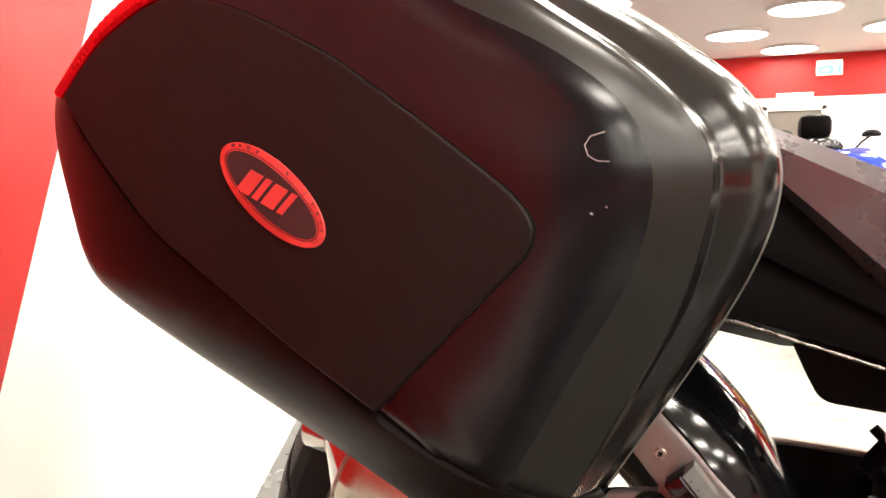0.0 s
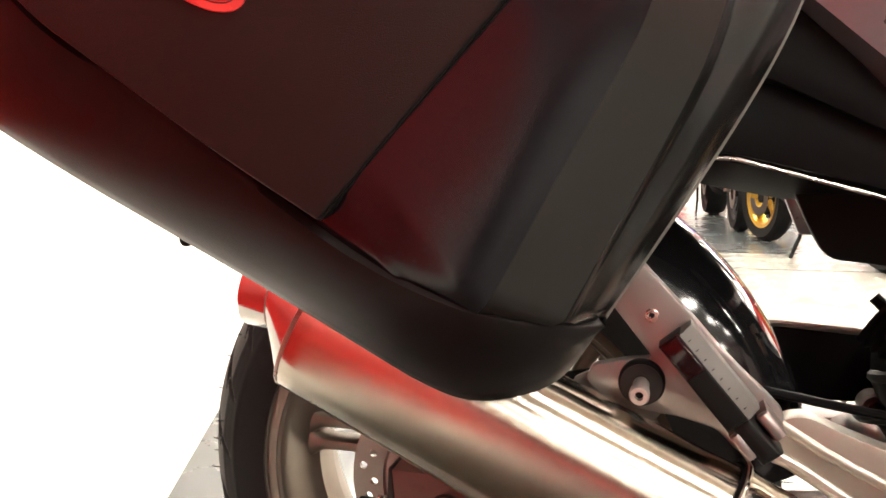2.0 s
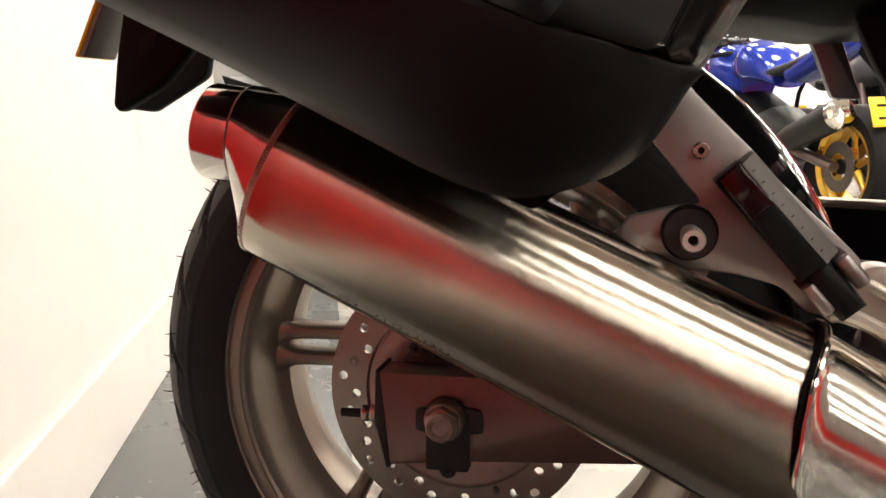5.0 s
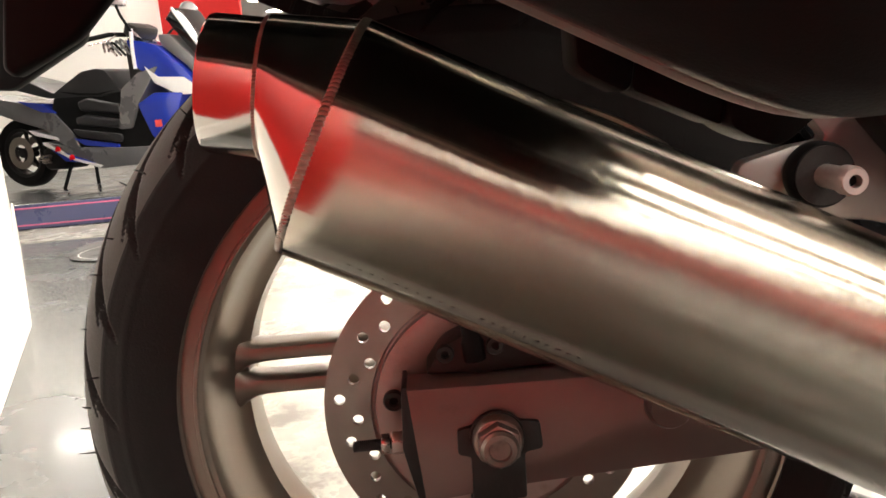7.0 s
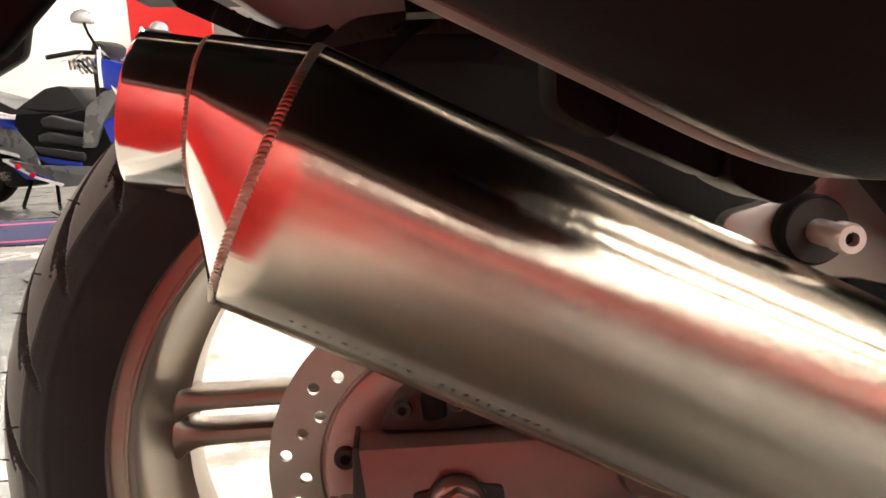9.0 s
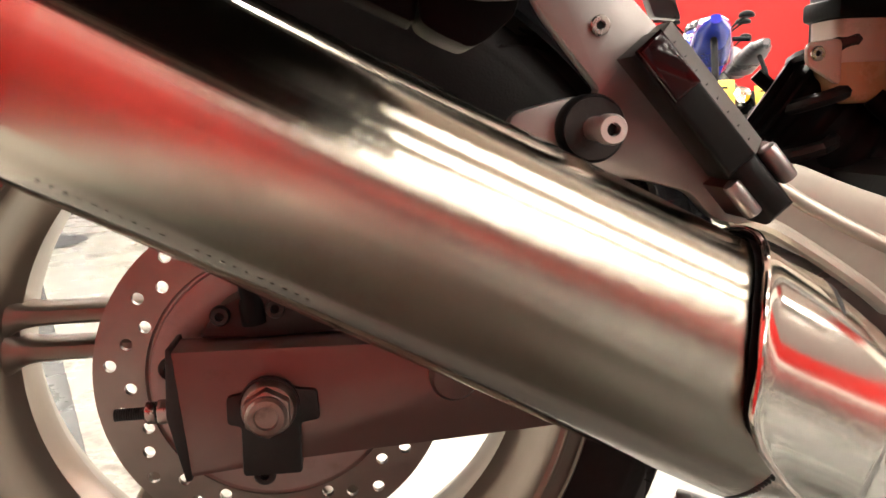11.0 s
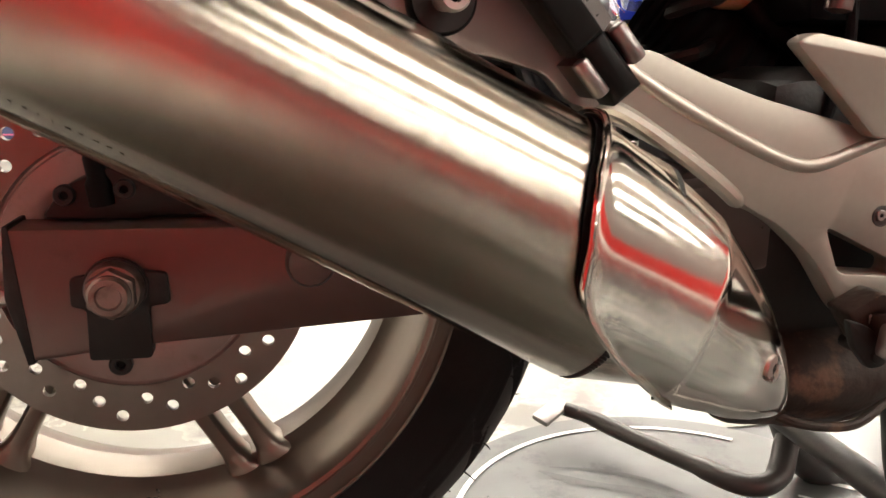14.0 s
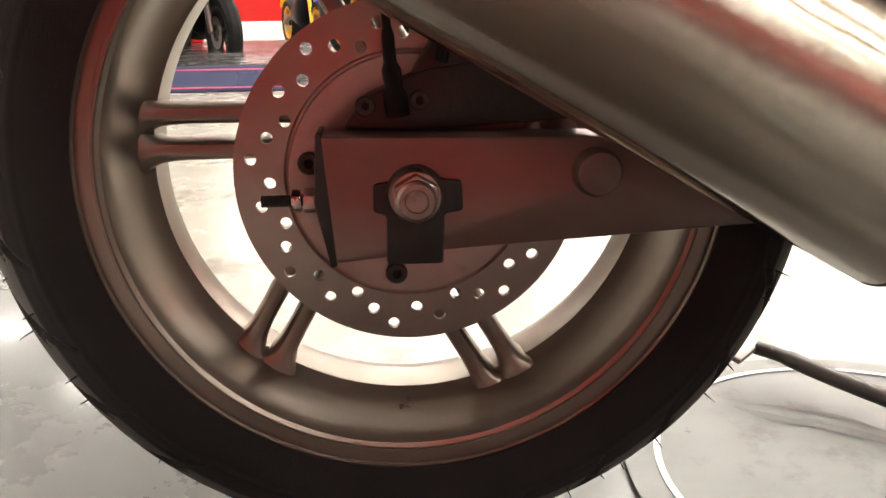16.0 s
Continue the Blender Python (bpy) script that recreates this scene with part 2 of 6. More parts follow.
def slab(points, y0, y1, bev=0.002, segs=2):
    """An outline in x and z, as thick as from y0 to y1, with rounded edges."""
    bm = bmesh.new()
    a = [bm.verts.new((p[0], y0, p[1])) for p in points]
    b = [bm.verts.new((p[0], y1, p[1])) for p in points]
    k = len(points)
    f0 = bm.faces.new(a)
    f1 = bm.faces.new(b[::-1])
    for i in range(k):
        bm.faces.new((a[i], b[i], b[(i + 1) % k], a[(i + 1) % k]))
    bmesh.ops.recalc_face_normals(bm, faces=bm.faces)
    if bev:
        es = list(set(f0.edges) | set(f1.edges))
        bmesh.ops.bevel(bm, geom=es, offset=bev, segments=segs, profile=0.5, affect="EDGES", clamp_overlap=True)
    return bm


def lofted(rings, closed=True, cap0=False, cap1=False):
    """Quads between rings of points of one length."""
    bm = bmesh.new()
    rows = [[bm.verts.new(p) for p in r] for r in rings]
    k = len(rows[0])
    for a, b in zip(rows, rows[1:]):
        for i in range(k if closed else k - 1):
            j = (i + 1) % k
            try:
                bm.faces.new((a[i], a[j], b[j], b[i]))
            except ValueError:
                pass
    if cap0:
        bm.faces.new(rows[0])
    if cap1:
        bm.faces.new(rows[-1][::-1])
    return bm


def frames(path):
    """Tangent and two normals along a path."""
    path = [Vector(p) for p in path]
    out = []
    side = None
    for i, p in enumerate(path):
        t = (path[min(i + 1, len(path) - 1)] - path[max(i - 1, 0)]).normalized()
        if side is None:
            side = t.cross(Vector((0, 0, 1)))
            if side.length < 0.05:
                side = t.cross(Vector((1, 0, 0)))
        side = (side - t * side.dot(t)).normalized()
        out.append((p, t, side, t.cross(side)))
    return out


def smooth_path(points, n=6):
    """Catmull-Rom through the points."""
    pts = [Vector(p) for p in points]
    pts = [pts[0] * 2 - pts[1]] + pts + [pts[-1] * 2 - pts[-2]]
    out = []
    for i in range(1, len(pts) - 2):
        a, b, c, d = pts[i - 1:i + 3]
        for j in range(n):
            f = j / n
            out.append(0.5 * (2 * b + (c - a) * f + (2 * a - 5 * b + 4 * c - d) * f ** 2 + (3 * b - a - 3 * c + d) * f ** 3))
    out.append(pts[-2])
    return out


def tube(path, r, n=12, flat=1.0, caps=True):
    """A pipe along a path; r is one radius or one for each point."""
    rings = []
    for i, (p, t, s, u) in enumerate(frames(path)):
        rr = r[i] if isinstance(r, (list, tuple)) else r
        rings.append([p + s * rr * math.cos(a) + u * rr * flat * math.sin(a) for a in [math.tau * k / n for k in range(n)]])
    return lofted(rings, True, caps, caps)


def rod(a, b, r, n=20, bev=0.0):
    """A straight round bar from a to b."""
    a, b = Vector(a), Vector(b)
    bm = bmesh.new()
    bmesh.ops.create_cone(bm, cap_ends=True, segments=n, radius1=r, radius2=r, depth=(b - a).length)
    if bev:
        bevelled(bm, bev, 2, 50)
    bmesh.ops.transform(bm, matrix=Matrix.Translation((a + b) / 2) @ (b - a).to_track_quat("Z", "Y").to_matrix().to_4x4(), verts=bm.verts)
    return bm


def turned(profile, cx, cz, n=96, closed=False):
    """A profile of (radius, y) turned round the y axis through cx, cz."""
    rings = []
    for k in range(n):
        a = math.tau * k / n
        rings.append([(cx + r * math.cos(a), y, cz + r * math.sin(a)) for r, y in profile])
    rings.append(rings[0])
    bm = bmesh.new()
    rows = [[bm.verts.new(p) for p in r] for r in rings[:-1]]
    m = len(profile)
    for k in range(n):
        a, b = rows[k], rows[(k + 1) % n]
        for i in range(m if closed else m - 1):
            j = (i + 1) % m
            bm.faces.new((a[i], b[i], b[j], a[j]))
    return bm


def turned_on(profile, base, axis, n=28, caps=True):
    """A profile of (radius, height) turned round an axis from base."""
    axis = Vector(axis).normalized()
    m = Matrix.Translation(base) @ axis.to_track_quat("Z", "Y").to_matrix().to_4x4()
    rings = [[(r * math.cos(math.tau * k / n), r * math.sin(math.tau * k / n), h) for k in range(n)] for r, h in profile]
    bm = lofted(rings, True, caps and profile[0][0] > 1e-4, caps and profile[-1][0] > 1e-4)
    return moved(bm, m)


def hexagon(base, axis, r, h):
    axis = Vector(axis).normalized()
    bm = bmesh.new()
    bmesh.ops.create_cone(bm, cap_ends=True, segments=6, radius1=r, radius2=r, depth=h)
    bevelled(bm, r * 0.08, 2, 40)
    return moved(bm, Matrix.Translation(Vector(base) + axis * h / 2) @ axis.to_track_quat("Z", "Y").to_matrix().to_4x4())


def socket_bolt(name, at, axis, r, h, parent, mat=None, label=""):
    """A round bolt head with a hex recess, as a part with the recess's painted shade under it."""
    head = part(name, turned_on([(r * 0.55, 0), (r, 0), (r, h * 0.75), (r * 0.86, h), (r * 0.45, h), (r * 0.42, h * 0.5)], at, axis), mat or M_ZINC, parent, label)
    axis = Vector(axis).normalized()
    # black plate paints the shade in the socket
    part("hex_recess_shade", hexagon(Vector(at) + axis * h * 0.45, axis, r * 0.44, h * 0.08), M_INK_SHADE, head)
    return head


def words(name, text, size, depth, mat, parent, place, label=""):
    """Lettering in the built-in font; place(x, y) turns each vertex into the world."""
    cu = bpy.data.curves.new(name, "FONT")
    cu.body, cu.size, cu.extrude, cu.align_x, cu.align_y = text, size, depth, "CENTER", "CENTER"
    tmp = bpy.data.objects.new(name, cu)
    scene.collection.objects.link(tmp)
    bpy.context.view_layer.update()
    me = bpy.data.meshes.new_from_object(tmp.evaluated_get(bpy.context.evaluated_depsgraph_get()))
    bpy.data.objects.remove(tmp)
    bm = bmesh.new()
    bm.from_mesh(me)
    for v in bm.verts:
        v.co = place(v.co)
    return part(name, bm, mat, parent, label, smooth=False)


OUT = Vector((0, -1, 0))

# ---- room ----
WALL_A, WALL_B = Vector((-1.303, 1.764)), Vector((0.036, -1.6))
WDIR = (WALL_B - WALL_A).normalized()
WOUT = Vector((-WDIR.y, WDIR.x))
if WOUT.x < 0:
    WOUT = -WOUT


def on_wall(s, z, out=0.0):
    """A place s metres along the display wall from its far end, out from its face."""
    p = WALL_A + WDIR * s + WOUT * out
    return Vector((p.x, p.y, z))


def wall_slab(outline, out0, out1, bev=0.0):
    """A plate on the display wall, from an outline of (s, z)."""
    bm = bmesh.new()
    a = [bm.verts.new(on_wall(s, z, out0)) for s, z in outline]
    b = [bm.verts.new(on_wall(s, z, out1)) for s, z in outline]
    k = len(outline)
    bm.faces.new(a)
    bm.faces.new(b[::-1])
    for i in range(k):
        bm.faces.new((a[i], b[i], b[(i + 1) % k], a[(i + 1) % k]))
    bmesh.ops.recalc_face_normals(bm, faces=bm.faces)
    return bevelled(bm, bev)


def plate(x0, x1, y0, y1, z0, z1, bev=0.0):
    return box((x0 + x1) / 2, (y0 + y1) / 2, (z0 + z1) / 2, x1 - x0, y1 - y0, z1 - z0, bev)


ROOM_X0, ROOM_X1, ROOM_Y0, ROOM_Y1, FAR_Y1 = -9.0, 9.0, -13.5, 15.0, 36.0
floor = alone(part("floor", plate(ROOM_X0, ROOM_X1, ROOM_Y0, FAR_Y1, FLOOR - 0.1, FLOOR), M_FLOOR, smooth=False),
              "pale polished concrete showroom floor with stains and scuffs", "floor", kind="structure")
ceiling = alone(part("ceiling", plate(ROOM_X0, ROOM_X1, ROOM_Y0, FAR_Y1, CEIL, CEIL + 0.1), M_CEIL, smooth=False),
                "plain off-white showroom ceiling", "ceiling", kind="structure")
s_of = lambda y: (WALL_A.y - y) / -WDIR.y
display_wall = alone(part("wall_display", wall_slab([(0, FLOOR), (s_of(-1.58), FLOOR), (s_of(-1.58), CEIL), (0, CEIL)], -0.12, 0.0), M_WHITE, smooth=False),
                     "white painted display wall beside the motorcycle", "wall", kind="structure")
red_outline = [(s_of(-0.545), 0.165), (s_of(-1.575), 0.165), (s_of(-1.575), CEIL - 0.01), (s_of(1.1), CEIL - 0.01)]
part("red_panel", wall_slab(red_outline, 0.0, 0.004), M_RED, display_wall, "slanted red painted panel", smooth=False)
alone(part("baseboard", wall_slab([(0, FLOOR), (s_of(-1.57), FLOOR), (s_of(-1.57), 0.155), (0, 0.155)], 0.0, 0.012, 0.003), M_WHITE, smooth=False),
      "low white plinth along the display wall", "baseboard", kind="structure")

# the wall goes on past both of its ends, at slight angles
def wall_run(a, b, out0, out1, z0, z1):
    d = (b - a).normalized()
    n = Vector((-d.y, d.x))
    bm = bmesh.new()
    rows = [[bm.verts.new((*(p + n * o), z)) for o, z in ((out0, z0), (out1, z0), (out1, z1), (out0, z1))] for p in (a, b)]
    for k in range(4):
        bm.faces.new((rows[0][k], rows[0][(k + 1) % 4], rows[1][(k + 1) % 4], rows[1][k]))
    bm.faces.new(rows[0])
    bm.faces.new(rows[1][::-1])
    return bm


TURN_A, TURN_B = Vector((0.03, -1.585)), Vector((1.75, -8.6))
FAR_A, FAR_B = Vector((-2.60, 4.27)), WALL_A + WDIR * -0.004
side_wall = alone(part("wall_side", wall_run(TURN_A, TURN_B, -0.12, 0.0, FLOOR, CEIL), M_WHITE, smooth=False), "red and dark blue-grey display wall on a white plinth", "wall", kind="structure")
TURN_M = TURN_A.lerp(TURN_B, 0.25)
part("red_panel", wall_run(TURN_A, TURN_M, 0.0, 0.004, 0.165, CEIL - 0.01), M_RED, side_wall, "red painted panel", smooth=False)
part("dark_panel", wall_run(TURN_M, TURN_B, 0.0, 0.004, 0.165, CEIL - 0.01), M_DARKWALL, side_wall, "dark blue-grey painted panel", smooth=False)
part("plinth", wall_run(TURN_A, TURN_B, 0.0, 0.012, FLOOR, 0.155), M_WHITE, side_wall, "white plinth", smooth=False)
far_wall = alone(part("wall_display_end", wall_run(FAR_A, FAR_B, -0.12, 0.0, FLOOR, CEIL), M_WHITE, smooth=False), "white painted end of the display wall", "wall", kind="structure")
part("plinth", wall_run(FAR_A - WDIR * 0.06, FAR_B, 0.0, 0.012, FLOOR, 0.155), M_WHITE, far_wall, "white plinth", smooth=False)


def room_wall(name, x0, x1, y0, y1, band):
    w = alone(part(name, plate(x0, x1, y0, y1, FLOOR, CEIL), M_WHITE, smooth=False), "white painted showroom wall with a red band on top", "wall", kind="structure")
    e = 0.01
    part("red_band", plate(x0 - e, x1 + e, y0 - e, y1 + e, band, CEIL - 0.005), M_RED, w, "red painted band", smooth=False)
    return w


room_wall("wall_north", -0.3, ROOM_X1, ROOM_Y1, ROOM_Y1 + 0.15, 2.34)
room_wall("wall_far", ROOM_X0, ROOM_X1, FAR_Y1, FAR_Y1 + 0.15, 2.34)
south = alone(part("wall_south", plate(ROOM_X0, ROOM_X1, ROOM_Y0 - 0.15, ROOM_Y0, FLOOR, CEIL), M_BACKWALL, smooth=False), "brown-grey showroom wall with a low red panel", "wall", kind="structure")
part("red_panel", plate(ROOM_X0 + 0.02, ROOM_X1 - 0.02, ROOM_Y0, ROOM_Y0 + 0.03, 0.18, 1.25), M_RED, south, "red painted panel", smooth=False)
part("white_foot", plate(ROOM_X0 + 0.02, ROOM_X1 - 0.02, ROOM_Y0, ROOM_Y0 + 0.05, FLOOR, 0.17), M_WHITE, south, "white foot", smooth=False)
room_wall("wall_east", ROOM_X1, ROOM_X1 + 0.15, -0.5, FAR_Y1, 2.34)
front = alone(part("wall_east_front", plate(ROOM_X1, ROOM_X1 + 0.15, ROOM_Y0, -0.52, FLOOR, CEIL), M_BACKWALL, smooth=False), "brown-grey showroom wall with a low red panel", "wall", kind="structure")
part("red_panel", plate(ROOM_X1 - 0.03, ROOM_X1, ROOM_Y0 + 0.06, -0.54, 0.18, 1.25), M_RED, front, "red painted panel", smooth=False)
part("white_foot", plate(ROOM_X1 - 0.05, ROOM_X1, ROOM_Y0 + 0.06, -0.54, FLOOR, 0.17), M_WHITE, front, "white foot", smooth=False)
room_wall("wall_west", ROOM_X0 - 0.15, ROOM_X0, ROOM_Y0, FAR_Y1, 2.34)

alone(part("floor_near", plate(-0.55, 4.6, -1.616, -0.28, FLOOR, FLOOR + 0.004), M_NEARFLOOR, smooth=False), "grey-green floor beside the motorcycle", "floor", kind="structure")
# unseen sheet, added so that the glossy parts mirror something dark
alone(part("floor_unseen", plate(-0.55, 4.6, -13.4, -1.62, FLOOR, FLOOR + 0.004), M_UNSEENFLOOR, smooth=False), "unseen dark grey floor sheet added in front of the motorcycle", "floor", kind="structure")
pale = bmesh.new()
pale_corners = [(-0.23, 0.27), (5.0, 0.27), (5.0, 3.69), (-1.59, 3.69)]
low, high = [[pale.verts.new((x, y, z)) for x, y in pale_corners] for z in (FLOOR - 0.01, FLOOR + 0.0025)]
pale.faces.new(high)
for k in range(4):
    pale.faces.new((low[k], low[(k + 1) % 4], high[(k + 1) % 4], high[k]))
alone(part("floor_pale", pale, M_PALEFLOOR, smooth=False), "pale stained floor area under the parked motorcycles", "floor", kind="structure")
alone(part("floor_band", plate(-6.5, 3.5, 3.7, 4.3, FLOOR, FLOOR + 0.004), M_PALEFLOOR, smooth=False), "pale band of floor before the platform", "floor", kind="structure")


def ring_mesh(cx, cy, z, r0, r1, a0=0.0, a1=math.tau, n=72):
    bm = bmesh.new()
    full = a1 - a0 > math.tau - 0.01
    rows = []
    for k in range(n + (0 if full else 1)):
        a = a0 + (a1 - a0) * k / n
        rows.append((bm.verts.new((cx + r0 * math.cos(a), cy + r0 * math.sin(a), z)), bm.verts.new((cx + r1 * math.cos(a), cy + r1 * math.sin(a), z))))
    for k in range(len(rows) if full else len(rows) - 1):
        a, b = rows[k], rows[(k + 1) % len(rows)]
        bm.faces.new((a[0], a[1], b[1], b[0]))
    return bm


def floor_disc(cx, cy, r):
    bm = bmesh.new()
    bmesh.ops.create_circle(bm, cap_ends=True, segments=80, radius=r)
    bmesh.ops.translate(bm, vec=(cx, cy, FLOOR + 0.0065), verts=bm.verts)
    d = alone(part("floor_sticker", bm, M_FLOORPAINT, smooth=False), "round grey floor sticker with a white ring line", "floor sticker", kind="structure")
    part("ring_line", ring_mesh(cx, cy, FLOOR + 0.008, r * 0.86, r * 0.885, 0.84, 5.6), M_LINE, d, "white ring line", smooth=False)
    return d


def ribbon(points, widths, z):
    """A thin flat streak lying on the floor."""
    path = smooth_path([(x, y, z) for x, y in points], 6)
    bm = bmesh.new()
    rows = []
    for k, p in enumerate(path):
        d = (path[min(k + 1, len(path) - 1)] - path[max(k - 1, 0)]).normalized()
        w = float(np.interp(k / (len(path) - 1), [i / (len(widths) - 1) for i in range(len(widths))], widths)) / 2
        rows.append((bm.verts.new(p + Vector((-d.y, d.x, 0)) * w), bm.verts.new(p - Vector((-d.y, d.x, 0)) * w)))
    for a, b in zip(rows, rows[1:]):
        bm.faces.new((a[0], a[1], b[1], b[0]))
    bmesh.ops.recalc_face_normals(bm, faces=bm.faces)
    return bm


sticker = floor_disc(0.494, 0.048, 0.275)
for points, widths in (([(0.385, 0.198), (0.414, 0.170), (0.452, 0.149), (0.488, 0.128), (0.524, 0.094), (0.56, 0.05)], (0.004, 0.018, 0.012, 0.020, 0.014, 0.003)), ([(0.400, 0.204), (0.46, 0.184), (0.502, 0.154), (0.53, 0.12)], (0.002, 0.006, 0.009, 0.002))):
    part("tyre_scuff", ribbon(points, widths, FLOOR + 0.0072), M_SCUFF, sticker, "dark curved tyre scuff", smooth=False)
for k in range(4):
    x, y = 0.655 - 0.0065 * k, 0.090 - 0.0085 * k
    part("lettering_bar", ribbon([(x, y), (x + 0.03, y - 0.024), (x + 0.075, y - 0.06)], (0.0045, 0.0045), FLOOR + 0.008), M_LINE, sticker, "white bar of printed lettering", smooth=False)
part("lettering_bar", ribbon([(0.697, 0.116), (0.71, 0.106), (0.735, 0.086)], (0.008, 0.008), FLOOR + 0.008), M_LINE, sticker, "white bar of printed lettering", smooth=False)
floor_disc(-1.45, 3.15, 0.3)

# ceiling lamps: round panels on a grid, plus three unseen ones added over the platform
lamp = None
places = [(ix * 2.1 + 0.75, iy * 2.15 - 1.2) for ix in range(-4, 5) for iy in range(1, 8)]
places += [(ix * 2.1 - 0.3, iy * 2.15 - 0.125) for ix in range(-4, 5) for iy in range(2, 7)]
places += [(0.45 + 1.05 * i, y) for i in range(3) for y in (1.95, 3.0)]
places += [(ix * 2.1 + 0.75, iy * 2.15 - 1.2) for ix in range(-4, -1) for iy in range(8, 17)]
places = [(x, y) for x, y in places if (x > -0.8 or y > 7.5) and not (y > 8 and -1 < x < 6)]
places += [(0.2 + 2.2 * i + (0.84 if k % 2 else 0), 9.0 + 1.7 * k) for i in range(3) for k in range(4)]
places += [(x, y) for x, y in [(1.5 + 1.4 * i, y) for i in range(6) for y in (-1.2, -2.8, -4.6, -6.6, -8.9, -11.6)] if x > 0.5 - 0.36 * (y + 1.6)]
# unseen lamps, added to brighten the white partition and the scooter
places += [(-3.0, 6.9), (-4.8, 6.9), (-3.9, 5.6)]
for x, y in places:
    if abs(x) > 8.6:
        continue
    at = Vector((x, y, CEIL))
    if lamp is None:
        lamp = thing("ceiling_light", at, "round glowing white ceiling light panel", "ceiling light", "ceiling lights")
        part("frame", turned_on([(0.33, 0.0), (0.33, 0.03), (0.302, 0.035), (0.302, 0.0)], at, (0, 0, -1), 40, False), M_LAMPRIM, lamp)
        part("diffuser", turned_on([(0.301, 0.004), (0.301, 0.028), (0.0002, 0.03)], at, (0, 0, -1), 40), M_LAMP, lamp)
    else:
        copy_thing(lamp, Matrix.Translation(at) @ Matrix.Scale(1.45 if 8 < y < 15 and x > -0.5 else 1.0, 4))

# ---- the motorcycle on its centre stand ----
bike = thing("motorcycle", (0.55, 0, FLOOR), "silver and black touring motorcycle standing on its centre stand", "motorcycle")
WX, WZ = 0.0, 0.33

# rear wheel
rim_profile = [(0.2135, -0.0755), (0.2315, -0.0755), (0.2325, -0.072), (0.2325, -0.066), (0.222, -0.062), (0.222, 0.062), (0.2325, 0.066), (0.2325, 0.0755),
               (0.2135, 0.0755), (0.209, 0.068), (0.203, 0.05), (0.198, 0.026), (0.189, 0.018), (0.187, 0.0), (0.189, -0.018), (0.196, -0.026), (0.1995, -0.034),
               (0.2025, -0.043), (0.2045, -0.052), (0.2062, -0.061), (0.2080, -0.0685), (0.2105, -0.0735)]
wheel = part("rear_wheel", turned(rim_profile, WX, WZ, 160, True), M_RIM, bike, "silver cast rear wheel rim", angle=28)
part("flange_ring", turned([(0.2262, -0.0745), (0.2285, -0.0775), (0.231, -0.0765), (0.2322, -0.073)], WX, WZ, 160), M_RIM, wheel)
part("inner_lip", turned([(0.2128, -0.0740), (0.2142, -0.0772), (0.2165, -0.0772), (0.2180, -0.0740)], WX, WZ, 160), M_RIM, wheel)


def spoke(angle, off):
    """One bar of a pair of spokes, from hub to rim, widening at the ends."""
    d = Vector((math.cos(angle), 0, math.sin(angle)))
    s = Vector((-math.sin(angle), 0, math.cos(angle)))
    rings = []
    for f, w, h in ((0.03, 0.014, 0.022), (0.07, 0.0095, 0.019), (0.115, 0.0078, 0.0165), (0.160, 0.0078, 0.0155), (0.174, 0.0084, 0.0155), (0.183, 0.0098, 0.016), (0.189, 0.0125, 0.017), (0.194, 0.017, 0.018), (0.2005, 0.021, 0.018)):
        c = Vector((WX, -0.012, WZ)) + d * f + s * off
        ring = []
        for k in range(16):
            a = math.tau * k / 16
            ca, sa = math.cos(a), math.sin(a)
            ring.append(c + s * w * math.copysign(abs(ca) ** 0.6, ca) + Vector((0, 1, 0)) * h * math.copysign(abs(sa) ** 0.6, sa))
        rings.append(ring)
    return lofted(rings, True, True, True)


for k in range(6):
    a = radians(180 + 60 * k)
    s = Vector((-math.sin(a), 0, math.cos(a)))
    for off in (-0.0405, -0.0135):
        part("spoke", spoke(a, off), M_RIM, wheel)
    c = Vector((WX, -0.012, WZ)) + Vector((math.cos(a), 0, math.sin(a))) * 0.186 + s * -0.027
part("hub", turned([(0.02, -0.07), (0.05, -0.068), (0.058, -0.045), (0.05, -0.02), (0.05, 0.03), (0.06, 0.06), (0.02, 0.065)], WX, WZ, 48), M_RIM, wheel)

# tyre with cut grooves
prof = []
for k in range(139):
    a = math.pi * k / 138
    ca, sa = math.cos(a), math.sin(a)
    y = 0.0815 * math.copysign(abs(ca) ** 0.9, ca)
    r = 0.2275 + 0.0905 * (sa ** 0.72)
    prof.append((r, y, ca))
NSEG = 960
rr = np.array([p[0] for p in prof])
yy = np.array([p[1] for p in prof])
cc = np.array([p[2] for p in prof])
ang = np.arange(NSEG) / NSEG * math.tau
lat = np.abs(cc)
pitch = math.tau / 26
cut = np.zeros((NSEG, len(prof)))
for sgn in (-1, 1):
    for start, end, lean, ph in ((0.10, 0.80, 0.62, 0.0), (0.50, 0.93, 0.40, 0.42)):
        line = (ang[:, None] - (lat[None, :] ** 1.5) * lean - ph * pitch - (0 if sgn < 0 else 0.5 * pitch)) / pitch
        d = np.abs(line - np.round(line)) * pitch * 0.31
        width = 0.0058 * np.clip((end - lat) / 0.14, 0, 1) * np.clip((lat - start) / 0.08, 0, 1)
        on = (np.sign(cc)[None, :] == sgn) & (lat[None, :] > start) & (lat[None, :] < end)
        cut = np.maximum(cut, np.where(on, np.clip(1.3 - d / np.maximum(width[None, :], 1e-5), 0, 1), 0))
cut = np.clip(cut * 2, 0, 1) * 0.0075
rad = rr[None, :] - cut
